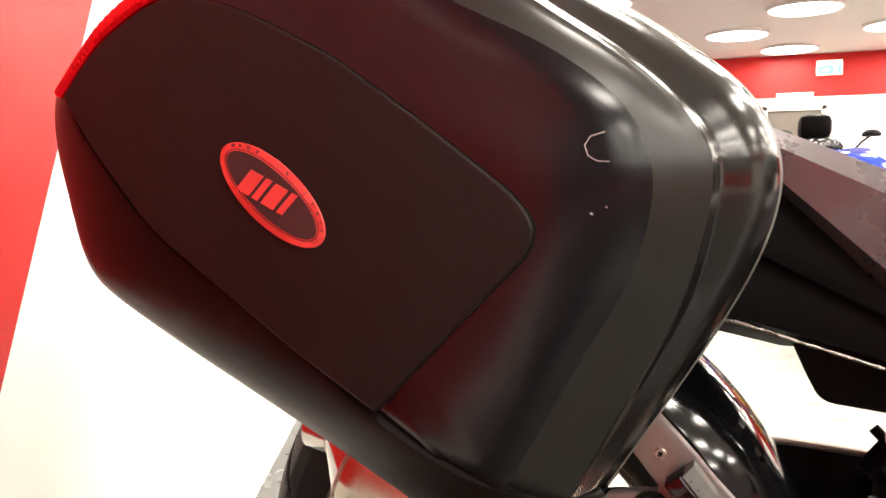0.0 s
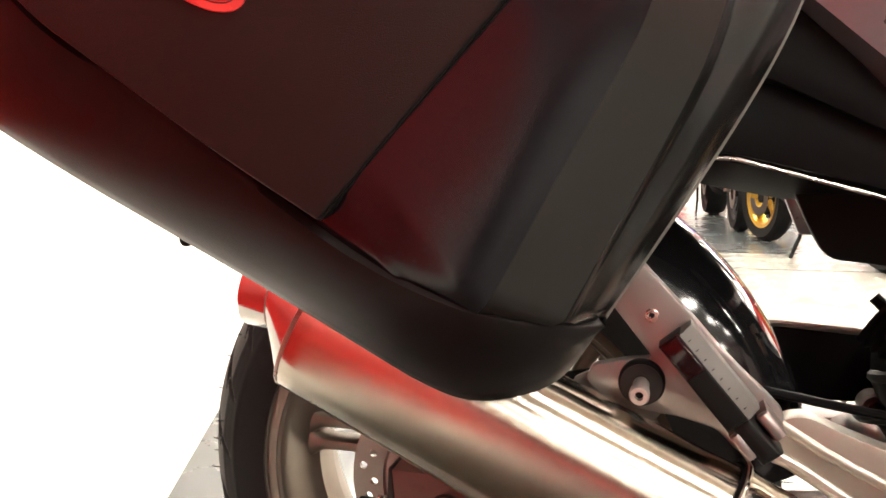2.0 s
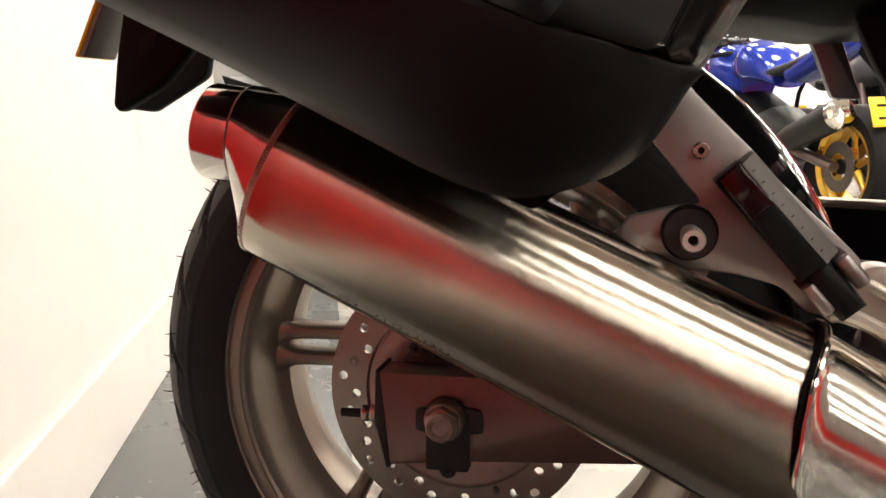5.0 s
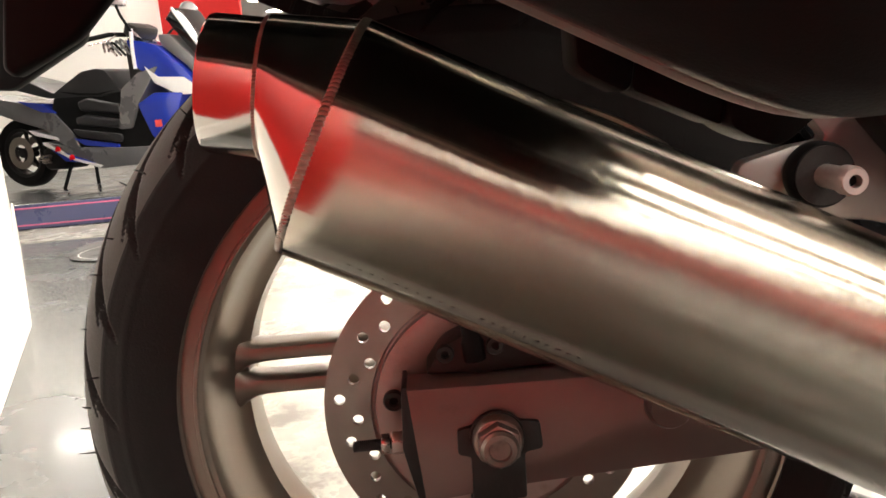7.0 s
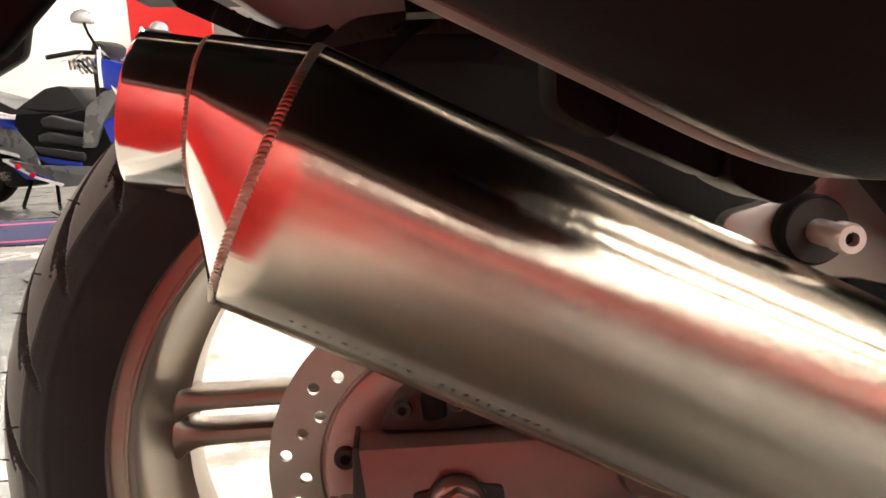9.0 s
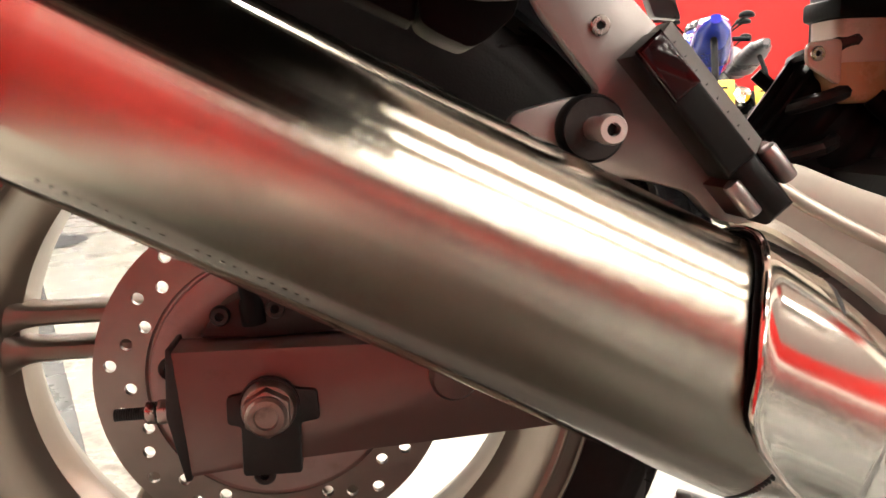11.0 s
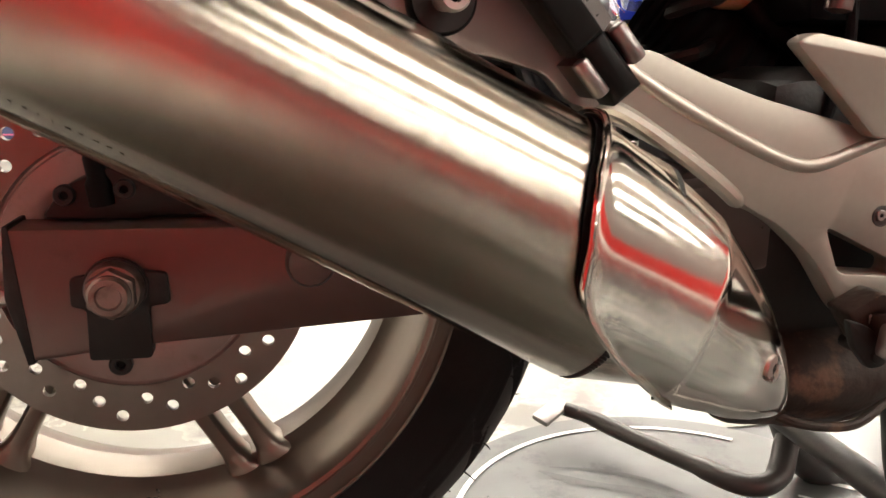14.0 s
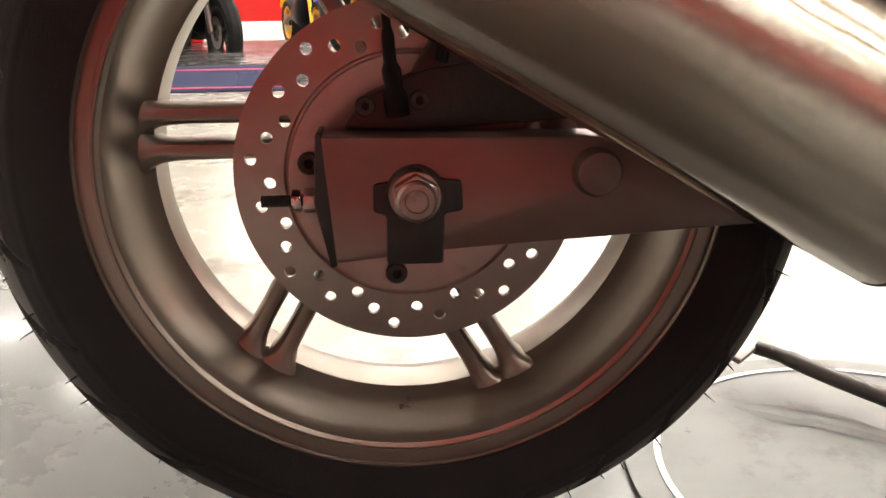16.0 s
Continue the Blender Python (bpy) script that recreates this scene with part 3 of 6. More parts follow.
side = 0.0006 * np.isin(np.arange(len(prof)), (14, 15, 16, 122, 123, 124)) + 0.0004 * np.isin(np.arange(len(prof)), (24, 25, 113, 114))
yv = yy[None, :] + np.sign(yy)[None, :] * side[None, :]
verts = np.stack([WX + rad * np.cos(ang)[:, None], np.broadcast_to(yv, rad.shape), WZ + rad * np.sin(ang)[:, None]], -1).reshape(-1, 3)
m = len(prof)
ii, jj = np.meshgrid(np.arange(NSEG), np.arange(m - 1), indexing="ij")
i2 = (ii + 1) % NSEG
faces = np.stack([ii * m + jj, ii * m + jj + 1, i2 * m + jj + 1, i2 * m + jj], -1).reshape(-1, 4)
tme = bpy.data.meshes.new("tyre")
tme.from_pydata(verts.tolist(), [], faces.tolist())
tme.materials.append(M_RUBBER)
tme.materials.append(M_TREAD)
worn = (np.maximum(lat[:-1], lat[1:])[None, :] < 0.84) & (np.maximum(cut[:, :-1], cut[:, 1:]) < 0.0008)
tme.polygons.foreach_set("material_index", worn.astype(np.int32).reshape(-1))
tme.polygons.foreach_set("use_smooth", [True] * len(tme.polygons))
tyre = new("tyre", tme)
tyre.parent = wheel
tyre["label"] = "worn black rubber tyre with curved grooves"
# moulding whiskers on the shoulder
rng = random.Random(4)
hairs = []
for k in range(64):
    a = math.tau * k / 64 + rng.uniform(-0.04, 0.04)
    q = rng.choice((27, 36, 42, 51, 60))
    r0, y0 = prof[m - 1 - q][0], prof[m - 1 - q][1]
    n = Vector((math.cos(a), -0.35, math.sin(a))).normalized()
    p = Vector((WX + r0 * math.cos(a), y0, WZ + r0 * math.sin(a)))
    tip = p + n * rng.uniform(0.005, 0.010) + Vector((rng.uniform(-1, 1), 0, rng.uniform(-1, 1))) * 0.003
    hairs.append(tube([p - n * 0.001, (p + tip) / 2 + n * 0.001, tip], [0.0008, 0.0006, 0.0003], 5))
ob = part("rubber_whisker", join(*hairs), M_RUBBER, wheel)
ob["kind"] = "stuff"

# brake disc: a drilled ring on a dished carrier
YD = -0.0745
HOLES = [(136.4 + 9 * k, (0.0976, 0.1061, 0.0936, 0.1018, 0.1106)[k % 5]) for k in range(40)]


def drilled_ring(r0, r1, y0, y1, holes, hr):
    """An annulus cut into sectors, one for each hole, so that every hole goes right through."""
    bm = bmesh.new()
    n = len(holes)
    for adeg, hrad in holes:
        a = radians(adeg)
        h = radians(180 / n)
        outer = [(r0, a - h + 2 * h * k / 5) for k in range(5)] + [(r0 + (r1 - r0) * k / 8, a + h) for k in range(8)]
        outer += [(r1, a + h - 2 * h * k / 5) for k in range(5)] + [(r1 + (r0 - r1) * k / 8, a - h) for k in range(8)]
        outer = [(q * math.cos(b), q * math.sin(b)) for q, b in outer]
        c = Vector((hrad * math.cos(a), hrad * math.sin(a)))
        k = len(outer)
        circ = []
        for p in outer:
            v = (Vector(p) - c).normalized() * hr
            circ.append((c.x + v.x, c.y + v.y))
        for y in (y0, y1):
            vo = [bm.verts.new((WX + p[0], y, WZ + p[1])) for p in outer]
            vi = [bm.verts.new((WX + p[0], y, WZ + p[1])) for p in circ]
            for i in range(k):
                j = (i + 1) % k
                bm.faces.new((vo[i], vo[j], vi[j], vi[i]))
            if y == y0:
                keep = (vo, vi)
        vo0, vi0 = keep
        for i in range(k):
            j = (i + 1) % k
            bm.faces.new((vi0[i], vi0[j], vi[j], vi[i]))
            if i < 5 or 13 <= i < 18:
                bm.faces.new((vo0[i], vo0[j], vo[j], vo[i]))
    bmesh.ops.remove_doubles(bm, verts=bm.verts, dist=1e-5)
    return bm


disc = part("brake_disc", drilled_ring(0.0875, 0.1218, YD, YD + 0.005, HOLES, 0.0042), M_DISC, wheel, "drilled steel brake disc", angle=30)
part("disc_carrier", turned([(0.0880, YD + 0.0012), (0.0862, YD + 0.0035), (0.0845, YD + 0.0035), (0.0835, YD - 0.0004), (0.08, YD - 0.0012), (0.055, YD - 0.0012), (0.05, YD + 0.002), (0.03, YD + 0.002),
                            (0.03, YD + 0.02), (0.0875, YD + 0.012)], WX, WZ, 96), M_CARRIER, disc, "dull silver dished disc carrier")
for adeg in (170.5, 260.5, 350.5, 80.5):
    a = radians(adeg)
    socket_bolt("disc_bolt", (WX + 0.0705 * math.cos(a), YD - 0.001, WZ + 0.0705 * math.sin(a)), OUT, 0.0078, 0.006, disc, M_DARKSTEEL)

# swinging arm
ARM_Y0, ARM_Y1 = -0.127, -0.093
arm_out = rounded([(-0.0595, 0.3665), (0.20, 0.362), (0.38, 0.380), (0.44, 0.387), (0.44, 0.32), (0.38, 0.312), (0.206, 0.3005), (0.019, 0.2905), (-0.0525, 0.2835)], 0.0035, 3)
swingarm = part("swingarm", slab(arm_out, ARM_Y0, ARM_Y1, 0.003), M_ARM, bike, "satin grey box-section swinging arm")
part("swingarm_far_side", slab([(p[0], p[1]) for p in arm_out], 0.1, 0.13, 0.003), M_ARM, swingarm)
part("cross_tube", rod((0.40, ARM_Y1, 0.355), (0.40, 0.1, 0.355), 0.032), M_ARM, swingarm)
part("end_plate", slab(rounded([(-0.0602, 0.3685), (-0.057, 0.3688), (-0.0505, 0.2822), (-0.0545, 0.2815), (-0.0632, 0.325)], 0.001), ARM_Y0 - 0.0008, ARM_Y1 + 0.002, 0.0008), M_DARKSTEEL, swingarm, "dark adjuster end plate")
slot = part("axle_slot", slab(rounded([(-0.0255, 0.3365), (-0.012, 0.3385), (-0.008, 0.345), (0.012, 0.345), (0.016, 0.3395), (0.0305, 0.3375), (0.0315, 0.318), (0.019, 0.3165), (0.0185, 0.283), (-0.0185, 0.2835), (-0.0175, 0.3165), (-0.0262, 0.3185)], 0.003, 3),
                              ARM_Y0 - 0.004, ARM_Y0 + 0.01, 0.001), M_DARKSTEEL, swingarm, "dark steel axle adjuster plate")
part("axle_washer", turned_on([(0.008, 0), (0.0185, 0), (0.0185, 0.004), (0.008, 0.004)], (0.001, ARM_Y0 - 0.004, 0.3305), OUT, 36), M_DARKSTEEL, slot)
part("axle_nut_flange", turned_on([(0.008, 0.0), (0.0172, 0.0), (0.0168, 0.006), (0.0155, 0.008), (0.01, 0.009)], (0.001, ARM_Y0 - 0.008, 0.3305), OUT, 36), M_NUT, slot)
part("axle_nut", hexagon((0.001, ARM_Y0 - 0.012, 0.3305), OUT, 0.0155, 0.012), M_NUT, slot, "worn zinc hexagon axle nut")
part("axle_end", turned_on([(0.0125, 0.0), (0.0125, 0.003), (0.0108, 0.005), (0.0075, 0.0053), (0.0068, 0.0035), (0.0002, 0.0035)], (0.001, ARM_Y0 - 0.024, 0.3305), OUT, 32), M_NUT, slot)
adj = part("adjuster_bolt", join(*[tube([(-0.052 - 0.00145 * k, -0.112, 0.3235), (-0.0527 - 0.00145 * k, -0.112, 0.3235), (-0.0534 - 0.00145 * k, -0.112, 0.3235)], [0.0036, 0.0042, 0.0036], 12) for k in range(32)]),
           M_DARKSTEEL, swingarm, "blackened threaded adjuster bolt")
part("adjuster_nut", hexagon((-0.062, -0.112, 0.3235), (-1, 0, 0), 0.0085, 0.009), M_ZINC, adj)
part("lock_nut", hexagon((-0.0725, -0.112, 0.3235), (-1, 0, 0), 0.0078, 0.006), M_ZINC, adj)
part("stopper_boss", turned_on([(0.0158, 0.0), (0.0158, 0.009), (0.0135, 0.013), (0.0002, 0.014)], (0.1175, ARM_Y0 + 0.001, 0.341), OUT, 32), M_ARM, swingarm)

# caliper and its hose above the arm
cal = part("brake_caliper", join(slab(rounded([(-0.045, 0.368), (-0.03, 0.388), (0.01, 0.405), (0.06, 0.412), (0.11, 0.40), (0.12, 0.372), (0.0, 0.366)], 0.006), -0.105, -0.05, 0.004),
                                 slab(rounded([(0.0, 0.40), (0.02, 0.43), (0.07, 0.445), (0.1, 0.425), (0.1, 0.40)], 0.008), -0.1, -0.055, 0.004)), M_DARKSTEEL, bike, "dirty black brake caliper")
for x, z in ((-0.029, 0.383), (0.006, 0.386)):
    socket_bolt("caliper_bolt", (x, -0.104, z), OUT, 0.0065, 0.006, cal, M_DARKSTEEL)
boot = part("sensor_boot", tube(smooth_path([(-0.016, -0.1, 0.46), (-0.0135, -0.102, 0.432), (-0.012, -0.103, 0.410), (-0.010, -0.103, 0.394), (-0.008, -0.102, 0.376)], 4), [0.0028] * 5 + [0.0042] * 4 + [0.0062] * 4 + [0.0085] * 4, 14), M_BLACK, cal, "black rubber sensor boot")
part("boot_lead", tube(smooth_path([(0.004, -0.101, 0.392), (0.014, -0.098, 0.402), (0.03, -0.09, 0.395), (0.06, -0.085, 0.385)]), 0.003, 8), M_BLACK, boot)
part("brake_hose", tube(smooth_path([(0.02, -0.102, 0.41), (0.03, -0.105, 0.44), (0.08, -0.1, 0.46), (0.2, -0.08, 0.47), (0.4, -0.07, 0.44)]), 0.0045, 10), M_BLACK, cal)

# hugger over the tyre
def hugger_ring(a, r, w):
    c = Vector((WX + r * math.cos(a), 0, WZ + r * math.sin(a)))
    n = Vector((math.cos(a), 0, math.sin(a)))
    out = []
    for k in range(13):
        f = k / 12 * 2 - 1
        out.append(c + Vector((0, w * f, 0)) - n * 0.055 * abs(f) ** 3.2)
    return out


hug = [hugger_ring(radians(a), 0.345 + 0.008 * math.sin(radians(a)), 0.088) for a in np.linspace(8, 92, 34)]
hin = [[p - Vector((math.cos(a), 0, math.sin(a))) * 0.004 for p in hugger_ring(a, 0.345 + 0.008 * math.sin(a), 0.086)] for a in [radians(x) for x in np.linspace(8, 92, 34)]]
part("hugger", lofted([a + b[::-1] for a, b in zip(hug, hin)], True, True, True), M_GLOSS, bike, "glossy black rear wheel hugger")

# ---- exhaust ----
U = Vector((0.8878, 0, -0.4602))
V = Vector((0.4602, 0, 0.8878))
Y = Vector((0, 1, 0))
CY, CV, HV, HW = -0.206, 0.440, 0.0685, 0.0545


def lie(u):
    """The silencer splays outwards towards its rear."""
    return CY - 0.043 * max(0.0, 0.1 - u) / 0.42


def duv(u, v, y):
    return U * u + V * v + Y * y


def slim(u):
    return 1 - 0.13 * max(0.0, min(1.0, (0.1 - u) / 0.42))


def section(u, v, hv, hw, y=None, p=1.0, n=64, a0=0.0, a1=math.tau):
    """A rounded oval across the silencer, from its top round by the outer side."""
    y = lie(u) if y is None else y
    hv, hw, v = hv * slim(u), hw * slim(u), v + 0.0065 * (1 - slim(u)) / 0.13
    out = []
    for k in range(n):
        a = a0 + (a1 - a0) * k / (n if a1 - a0 > 6.28 else n - 1)
        c, s = math.cos(a), math.sin(a)
        out.append(duv(u, v + hv * math.copysign(abs(c) ** p, c), y - hw * math.copysign(abs(s) ** p, s)))
    return out


can_u = [-0.317, -0.315, -0.30, -0.2, -0.1, 0.0, 0.08, 0.090, 0.092]
silencer = part("silencer", lofted([section(u, CV, HV - (0.0015 if u in (-0.317, 0.092) else 0), HW - (0.0015 if u in (-0.317, 0.092) else 0)) for u in can_u]), M_STEEL, bike, "brushed stainless steel oval silencer")
# metres along and round the can, for the brushing
uv = silencer.data.uv_layers.new(name="UVMap")
for poly in silencer.data.polygons:
    turn = [silencer.data.loops[li].vertex_index % 64 for li in poly.loop_indices]
    for li, k in zip(poly.loop_indices, turn):
        row = silencer.data.loops[li].vertex_index // 64
        uv.data[li].uv = (can_u[row], (64 if k == 0 and max(turn) > 40 else k) / 64 * 0.387)
OC, ODIR = Vector((-0.0985, -0.251, 0.5672)), Vector((-0.98, -0.03, 0.19)).normalized()
OUP = Vector((0.19, 0, 0.98)).normalized()


def outlet_ring(f, r, n=64):
    out = []
    for k in range(n):
        a = math.tau * k / n
        out.append(OC + ODIR * f + OUP * r * math.cos(a) - Y * r * math.sin(a))
    return out


ra, rb = section(-0.3175, CV, HV - 0.001, HW - 0.001), outlet_ring(0.0, 0.0345)
cone = [[p.lerp(q, f) for p, q in zip(ra, rb)] for f in (0.0, 0.03, 0.25, 0.5, 0.75, 0.94, 1.0)]
part("end_cone", lofted(cone), M_TIPSTEEL, silencer, "welded stainless end cone")
part("outlet", lofted([outlet_ring(0, 0.0325), outlet_ring(0.002, 0.0325), outlet_ring(0.0255, 0.0322), outlet_ring(0.027, 0.0316), outlet_ring(0.026, 0.0305), outlet_ring(-0.05, 0.03)]), M_TIPSTEEL, silencer, "polished round outlet pipe")
# black disc across the pipe stands in for the shade of its depth
part("outlet_shade", lofted([outlet_ring(-0.03, 0.0302), outlet_ring(-0.0301, 0.001)]), M_INK_SHADE, silencer)


def weld_bead(ring, r, count):
    """A row of flat overlapping fish-scale beads round a closed line."""
    bms = []
    k = len(ring)
    mid = sum((Vector(p) for p in ring), Vector()) / k
    for i in range(count):
        f = i / count * k
        a, b = Vector(ring[int(f) % k]), Vector(ring[(int(f) + 1) % k])
        p = a.lerp(b, f - int(f))
        t = (b - a).normalized()
        up = (p - mid - t * (p - mid).dot(t)).normalized()
        across = t.cross(up)
        bm = bmesh.new()
        bmesh.ops.create_icosphere(bm, subdivisions=2, radius=r)
        bmesh.ops.scale(bm, vec=(1.7, 0.5, 0.85), verts=bm.verts)
        for v in bm.verts:
            v.co.z += 0.35 * v.co.x * v.co.x / r
        m = Matrix((across, up, t)).transposed().to_4x4()
        bms.append(moved(bm, Matrix.Translation(p) @ m))
    return join(*bms)


bead = part("weld_bead", weld_bead(section(-0.3165, CV, HV - 0.001, HW - 0.001, n=120), 0.0018, 165), M_WELD, silencer, "rippled weld seam", angle=80)
bead["kind"] = "stuff"
part("outlet_weld", weld_bead(outlet_ring(0.0005, 0.0335, 90), 0.001, 130), M_WELD, silencer)["kind"] = "stuff"
part("front_weld", weld_bead(section(0.093, CV, HV - 0.001, HW - 0.001, n=120), 0.0017, 150), M_DARKSTEEL, silencer)["kind"] = "stuff"
nose = [section(0.092, CV, HV - 0.001, HW - 0.001), section(0.108, CV - 0.001, HV - 0.006, HW - 0.006), section(0.14, CV - 0.005, 0.049, 0.042), section(0.17, CV - 0.01, 0.034, 0.03), section(0.2, CV - 0.016, 0.022, 0.022, -0.19), section(0.222, CV - 0.026, 0.019, 0.019, -0.178)]
part("front_cone", lofted(nose), M_STAMP, silencer, "welded front cone")
part("link_pipe", tube(smooth_path([duv(0.215, CV - 0.024, -0.182), duv(0.25, CV - 0.045, -0.15), (0.46, -0.12, 0.215), (0.52, -0.1, 0.2), (0.75, -0.06, 0.2)]), 0.019, 18), M_RUST, silencer, "rusty link pipe")
bx = [(0.425, 0.232, 0.008), (0.436, 0.232, 0.020), (0.458, 0.233, 0.033), (0.485, 0.232, 0.041), (0.506, 0.231, 0.043), (0.526, 0.234, 0.040), (0.546, 0.240, 0.033), (0.562, 0.246, 0.020), (0.570, 0.250, 0.006)]
part("collector_box", lofted([[Vector((x, -0.100 + 0.05 * math.sin(a), z + r * math.cos(a))) for a in [math.tau * k / 28 for k in range(28)]] for x, z, r in bx], True, True, True), M_RUST, silencer, "rust-brown exhaust collector box")
part("box_seam", tube(smooth_path([(0.430, -0.128, 0.224), (0.455, -0.140, 0.209), (0.485, -0.146, 0.202), (0.515, -0.146, 0.202), (0.548, -0.134, 0.212)]), 0.0038, 10), M_RUST, silencer, "welded seam of the collector box")
# stamped marks low on the outer side of the can
marks = []
rngm = random.Random(3)
for k in range(20):
    u = -0.285 + 0.0058 * k + (0.01 if k > 9 else 0)
    a = radians(141)
    pts = section(u, CV, HV + 0.0003, HW + 0.0003, n=2, a0=a, a1=a + 0.001)
    p = pts[0]
    h = rngm.choice((0.0022, 0.0026, 0.003))
    d = (section(u, CV, HV, HW, n=2, a0=a + 0.08, a1=a + 0.081)[0] - p).normalized()
    w = rngm.uniform(0.001, 0.0028)
    bm = bmesh.new()
    vs = [bm.verts.new(q) for q in (p, p + U * w, p + U * w + d * h, p + d * h)]
    bm.faces.new(vs)
    marks.append(bm)
part("stamped_mark", join(*marks), M_STAMP, silencer, "faint stamped lettering bars", smooth=False)["kind"] = "stuff"

# polished heat shield over the front of the silencer
def table(x, *pairs):
    return float(np.interp(x, [p[0] for p in pairs], [p[1] for p in pairs]))


def shield_edge(w):
    """How far forward the rear lip lies, from the top round to the lower edge."""
    return table(w, (0.0, 0.034), (0.313, 0.036), (0.50, 0.0335), (0.60, 0.034), (0.69, 0.039), (0.80, 0.050), (0.843, 0.059), (0.91, 0.092), (0.985, 0.141), (1.0, 0.15))


CREASE = 0.1325


def shield_row(f, grow=0.0):
    """One line of the shield from its back over the top to its lower edge; f from the rear lip to the nose."""
    out = []
    for k in range(41):
        w = k / 40
        a = radians(-62 + 198 * w)
        u0 = shield_edge(w)
        nose = table(w, (0.0, 0.205), (0.3, 0.238), (0.6, 0.246), (0.8, 0.247), (1.0, 0.235))
        u = u0 + (nose - u0) * f if f < 0 else (u0 + (CREASE - u0) * f / 0.5 if f <= 0.5 else max(CREASE, u0) + (nose - max(CREASE, u0)) * (f - 0.5) / 0.5)
        top = table(u, (0.03, 0.5115), (0.10, 0.505), (0.133, 0.498), (0.16, 0.486), (0.193, 0.469), (0.22, 0.449), (0.241, 0.430), (0.247, 0.420))
        mid = table(u, (0.03, 0.440), (0.12, 0.437), (0.18, 0.428), (0.226, 0.418), (0.247, 0.413))
        wide = table(u, (0.03, 0.0600), (0.10, 0.0605), (0.1325, 0.0595), (0.136, 0.0570), (0.16, 0.0500), (0.19, 0.0410), (0.22, 0.0280), (0.238, 0.017), (0.247, 0.009))
        hv, hw = top - mid + grow, wide + grow
        side = math.sin(a * 90 / 104 if a < radians(104) else radians(90) + (a - radians(104)) * 46 / 32)
        lip = 0.0030 * math.exp(-((f) / 0.03) ** 2)
        c, s = math.cos(a), side
        y = lie(u) + table(u, (0.1, 0.0), (0.235, 0.008))
        out.append(duv(u, mid + (hv + lip) * math.copysign(abs(c) ** 0.9, c), y - (hw + lip) * math.copysign(abs(s) ** 0.9, s)))
    return out


fs = [0, 0.012, 0.025, 0.045, 0.08, 0.14, 0.2, 0.28, 0.36, 0.44, 0.485, 0.5, 0.515, 0.53, 0.56, 0.61, 0.67, 0.73, 0.79, 0.85, 0.9, 0.94, 0.97, 0.99, 1.0]
outer = [shield_row(f) for f in fs]
inner = [shield_row(f, -0.0022) for f in fs]
shield = part("heat_shield", lofted([a + b[::-1] for a, b in zip(outer, inner)], True, True, True), M_POLISH, silencer, "polished aluminium heat shield cover", angle=60)
part("rolled_lip", tube(outer[1], [0.0024 - 0.0017 * max(0.0, k / 40 - 0.55) / 0.45 for k in range(41)], 10), M_POLISH, shield, "rolled bright lip")
socket_bolt("shield_bolt", (0.3785, -0.2325, 0.2905), (0.54, -0.84, 0.0), 0.0085, 0.0024, shield, M_ZINC)
# black strip on the can that paints the shaded gap under the lip
gap0, gap1 = [], []
for k in range(60):
    w = k / 59 * 0.86
    a = radians(-62 + 198 * w)
    c, s2 = math.cos(a), math.sin(a)
    for row, du in ((gap0, -table(w, (0.0, 0.002), (0.6, 0.002), (0.75, 0.0015), (0.86, 0.0008))), (gap1, 0.006)):
        row.append(duv(shield_edge(w) + du, CV + (HV + 0.0012) * math.copysign(abs(c) ** 0.98, c), lie(shield_edge(w) + du) - (HW + 0.0012) * math.copysign(abs(s2) ** 0.98, s2)))
part("lip_gap_shade", lofted([gap0, gap1], False), M_BLACK, shield, "black strip standing in for the shaded gap under the lip")

# ---- pillion hanger, peg and frame plate ----
HY = -0.190
hanger = part("pillion_hanger", slab(rounded([(0.118, 0.640), (0.150, 0.640), (0.190, 0.588), (0.2065, 0.5705), (0.226, 0.550), (0.2445, 0.528), (0.264, 0.508), (0.282, 0.491), (0.296, 0.476), (0.294, 0.452), (0.280, 0.438),
                                              (0.262, 0.441), (0.247, 0.458), (0.218, 0.466), (0.200, 0.468), (0.160, 0.475), (0.142, 0.492), (0.146, 0.505), (0.176, 0.512), (0.196, 0.514), (0.164, 0.555)], 0.006, 3), HY, HY + 0.013, 0.003), M_HANGER, bike, "bare aluminium pillion footrest hanger")
socket_bolt("hanger_screw", (0.1945, HY, 0.5495), OUT, 0.0055, 0.003, hanger, M_ZINC, "stainless socket screw")
BP = (0.1875, HY, 0.4955)
bush = part("rubber_bush", turned_on([(0.006, 0), (0.0175, 0), (0.0185, 0.002), (0.0185, 0.010), (0.0172, 0.013), (0.013, 0.0135), (0.006, 0.012)], BP, OUT, 36), M_BLACK, hanger, "black rubber bush round the silencer bolt")
part("bush_washer", turned_on([(0.004, 0), (0.0165, 0), (0.0165, 0.0018), (0.004, 0.0018)], (BP[0], HY - 0.0122, BP[2]), OUT, 36), M_DARKSTEEL, bush)
part("silencer_spacer", turned_on([(0.0065, 0), (0.0065, 0.018), (0.006, 0.022)], (BP[0], HY - 0.0138, BP[2]), OUT, 24), M_BOLT, bush)
socket_bolt("silencer_bolt", (BP[0], HY - 0.035, BP[2]), OUT, 0.0078, 0.010, bush, M_BOLT, "bright socket bolt")
part("silencer_bracket", slab(rounded([(0.128, 0.488), (0.155, 0.502), (0.19, 0.488), (0.205, 0.468), (0.195, 0.452), (0.15, 0.462)], 0.006), HY + 0.015, HY + 0.02, 0.001), M_HANGER, hanger)

PD = Vector((0.635, 0, -0.772)).normalized()
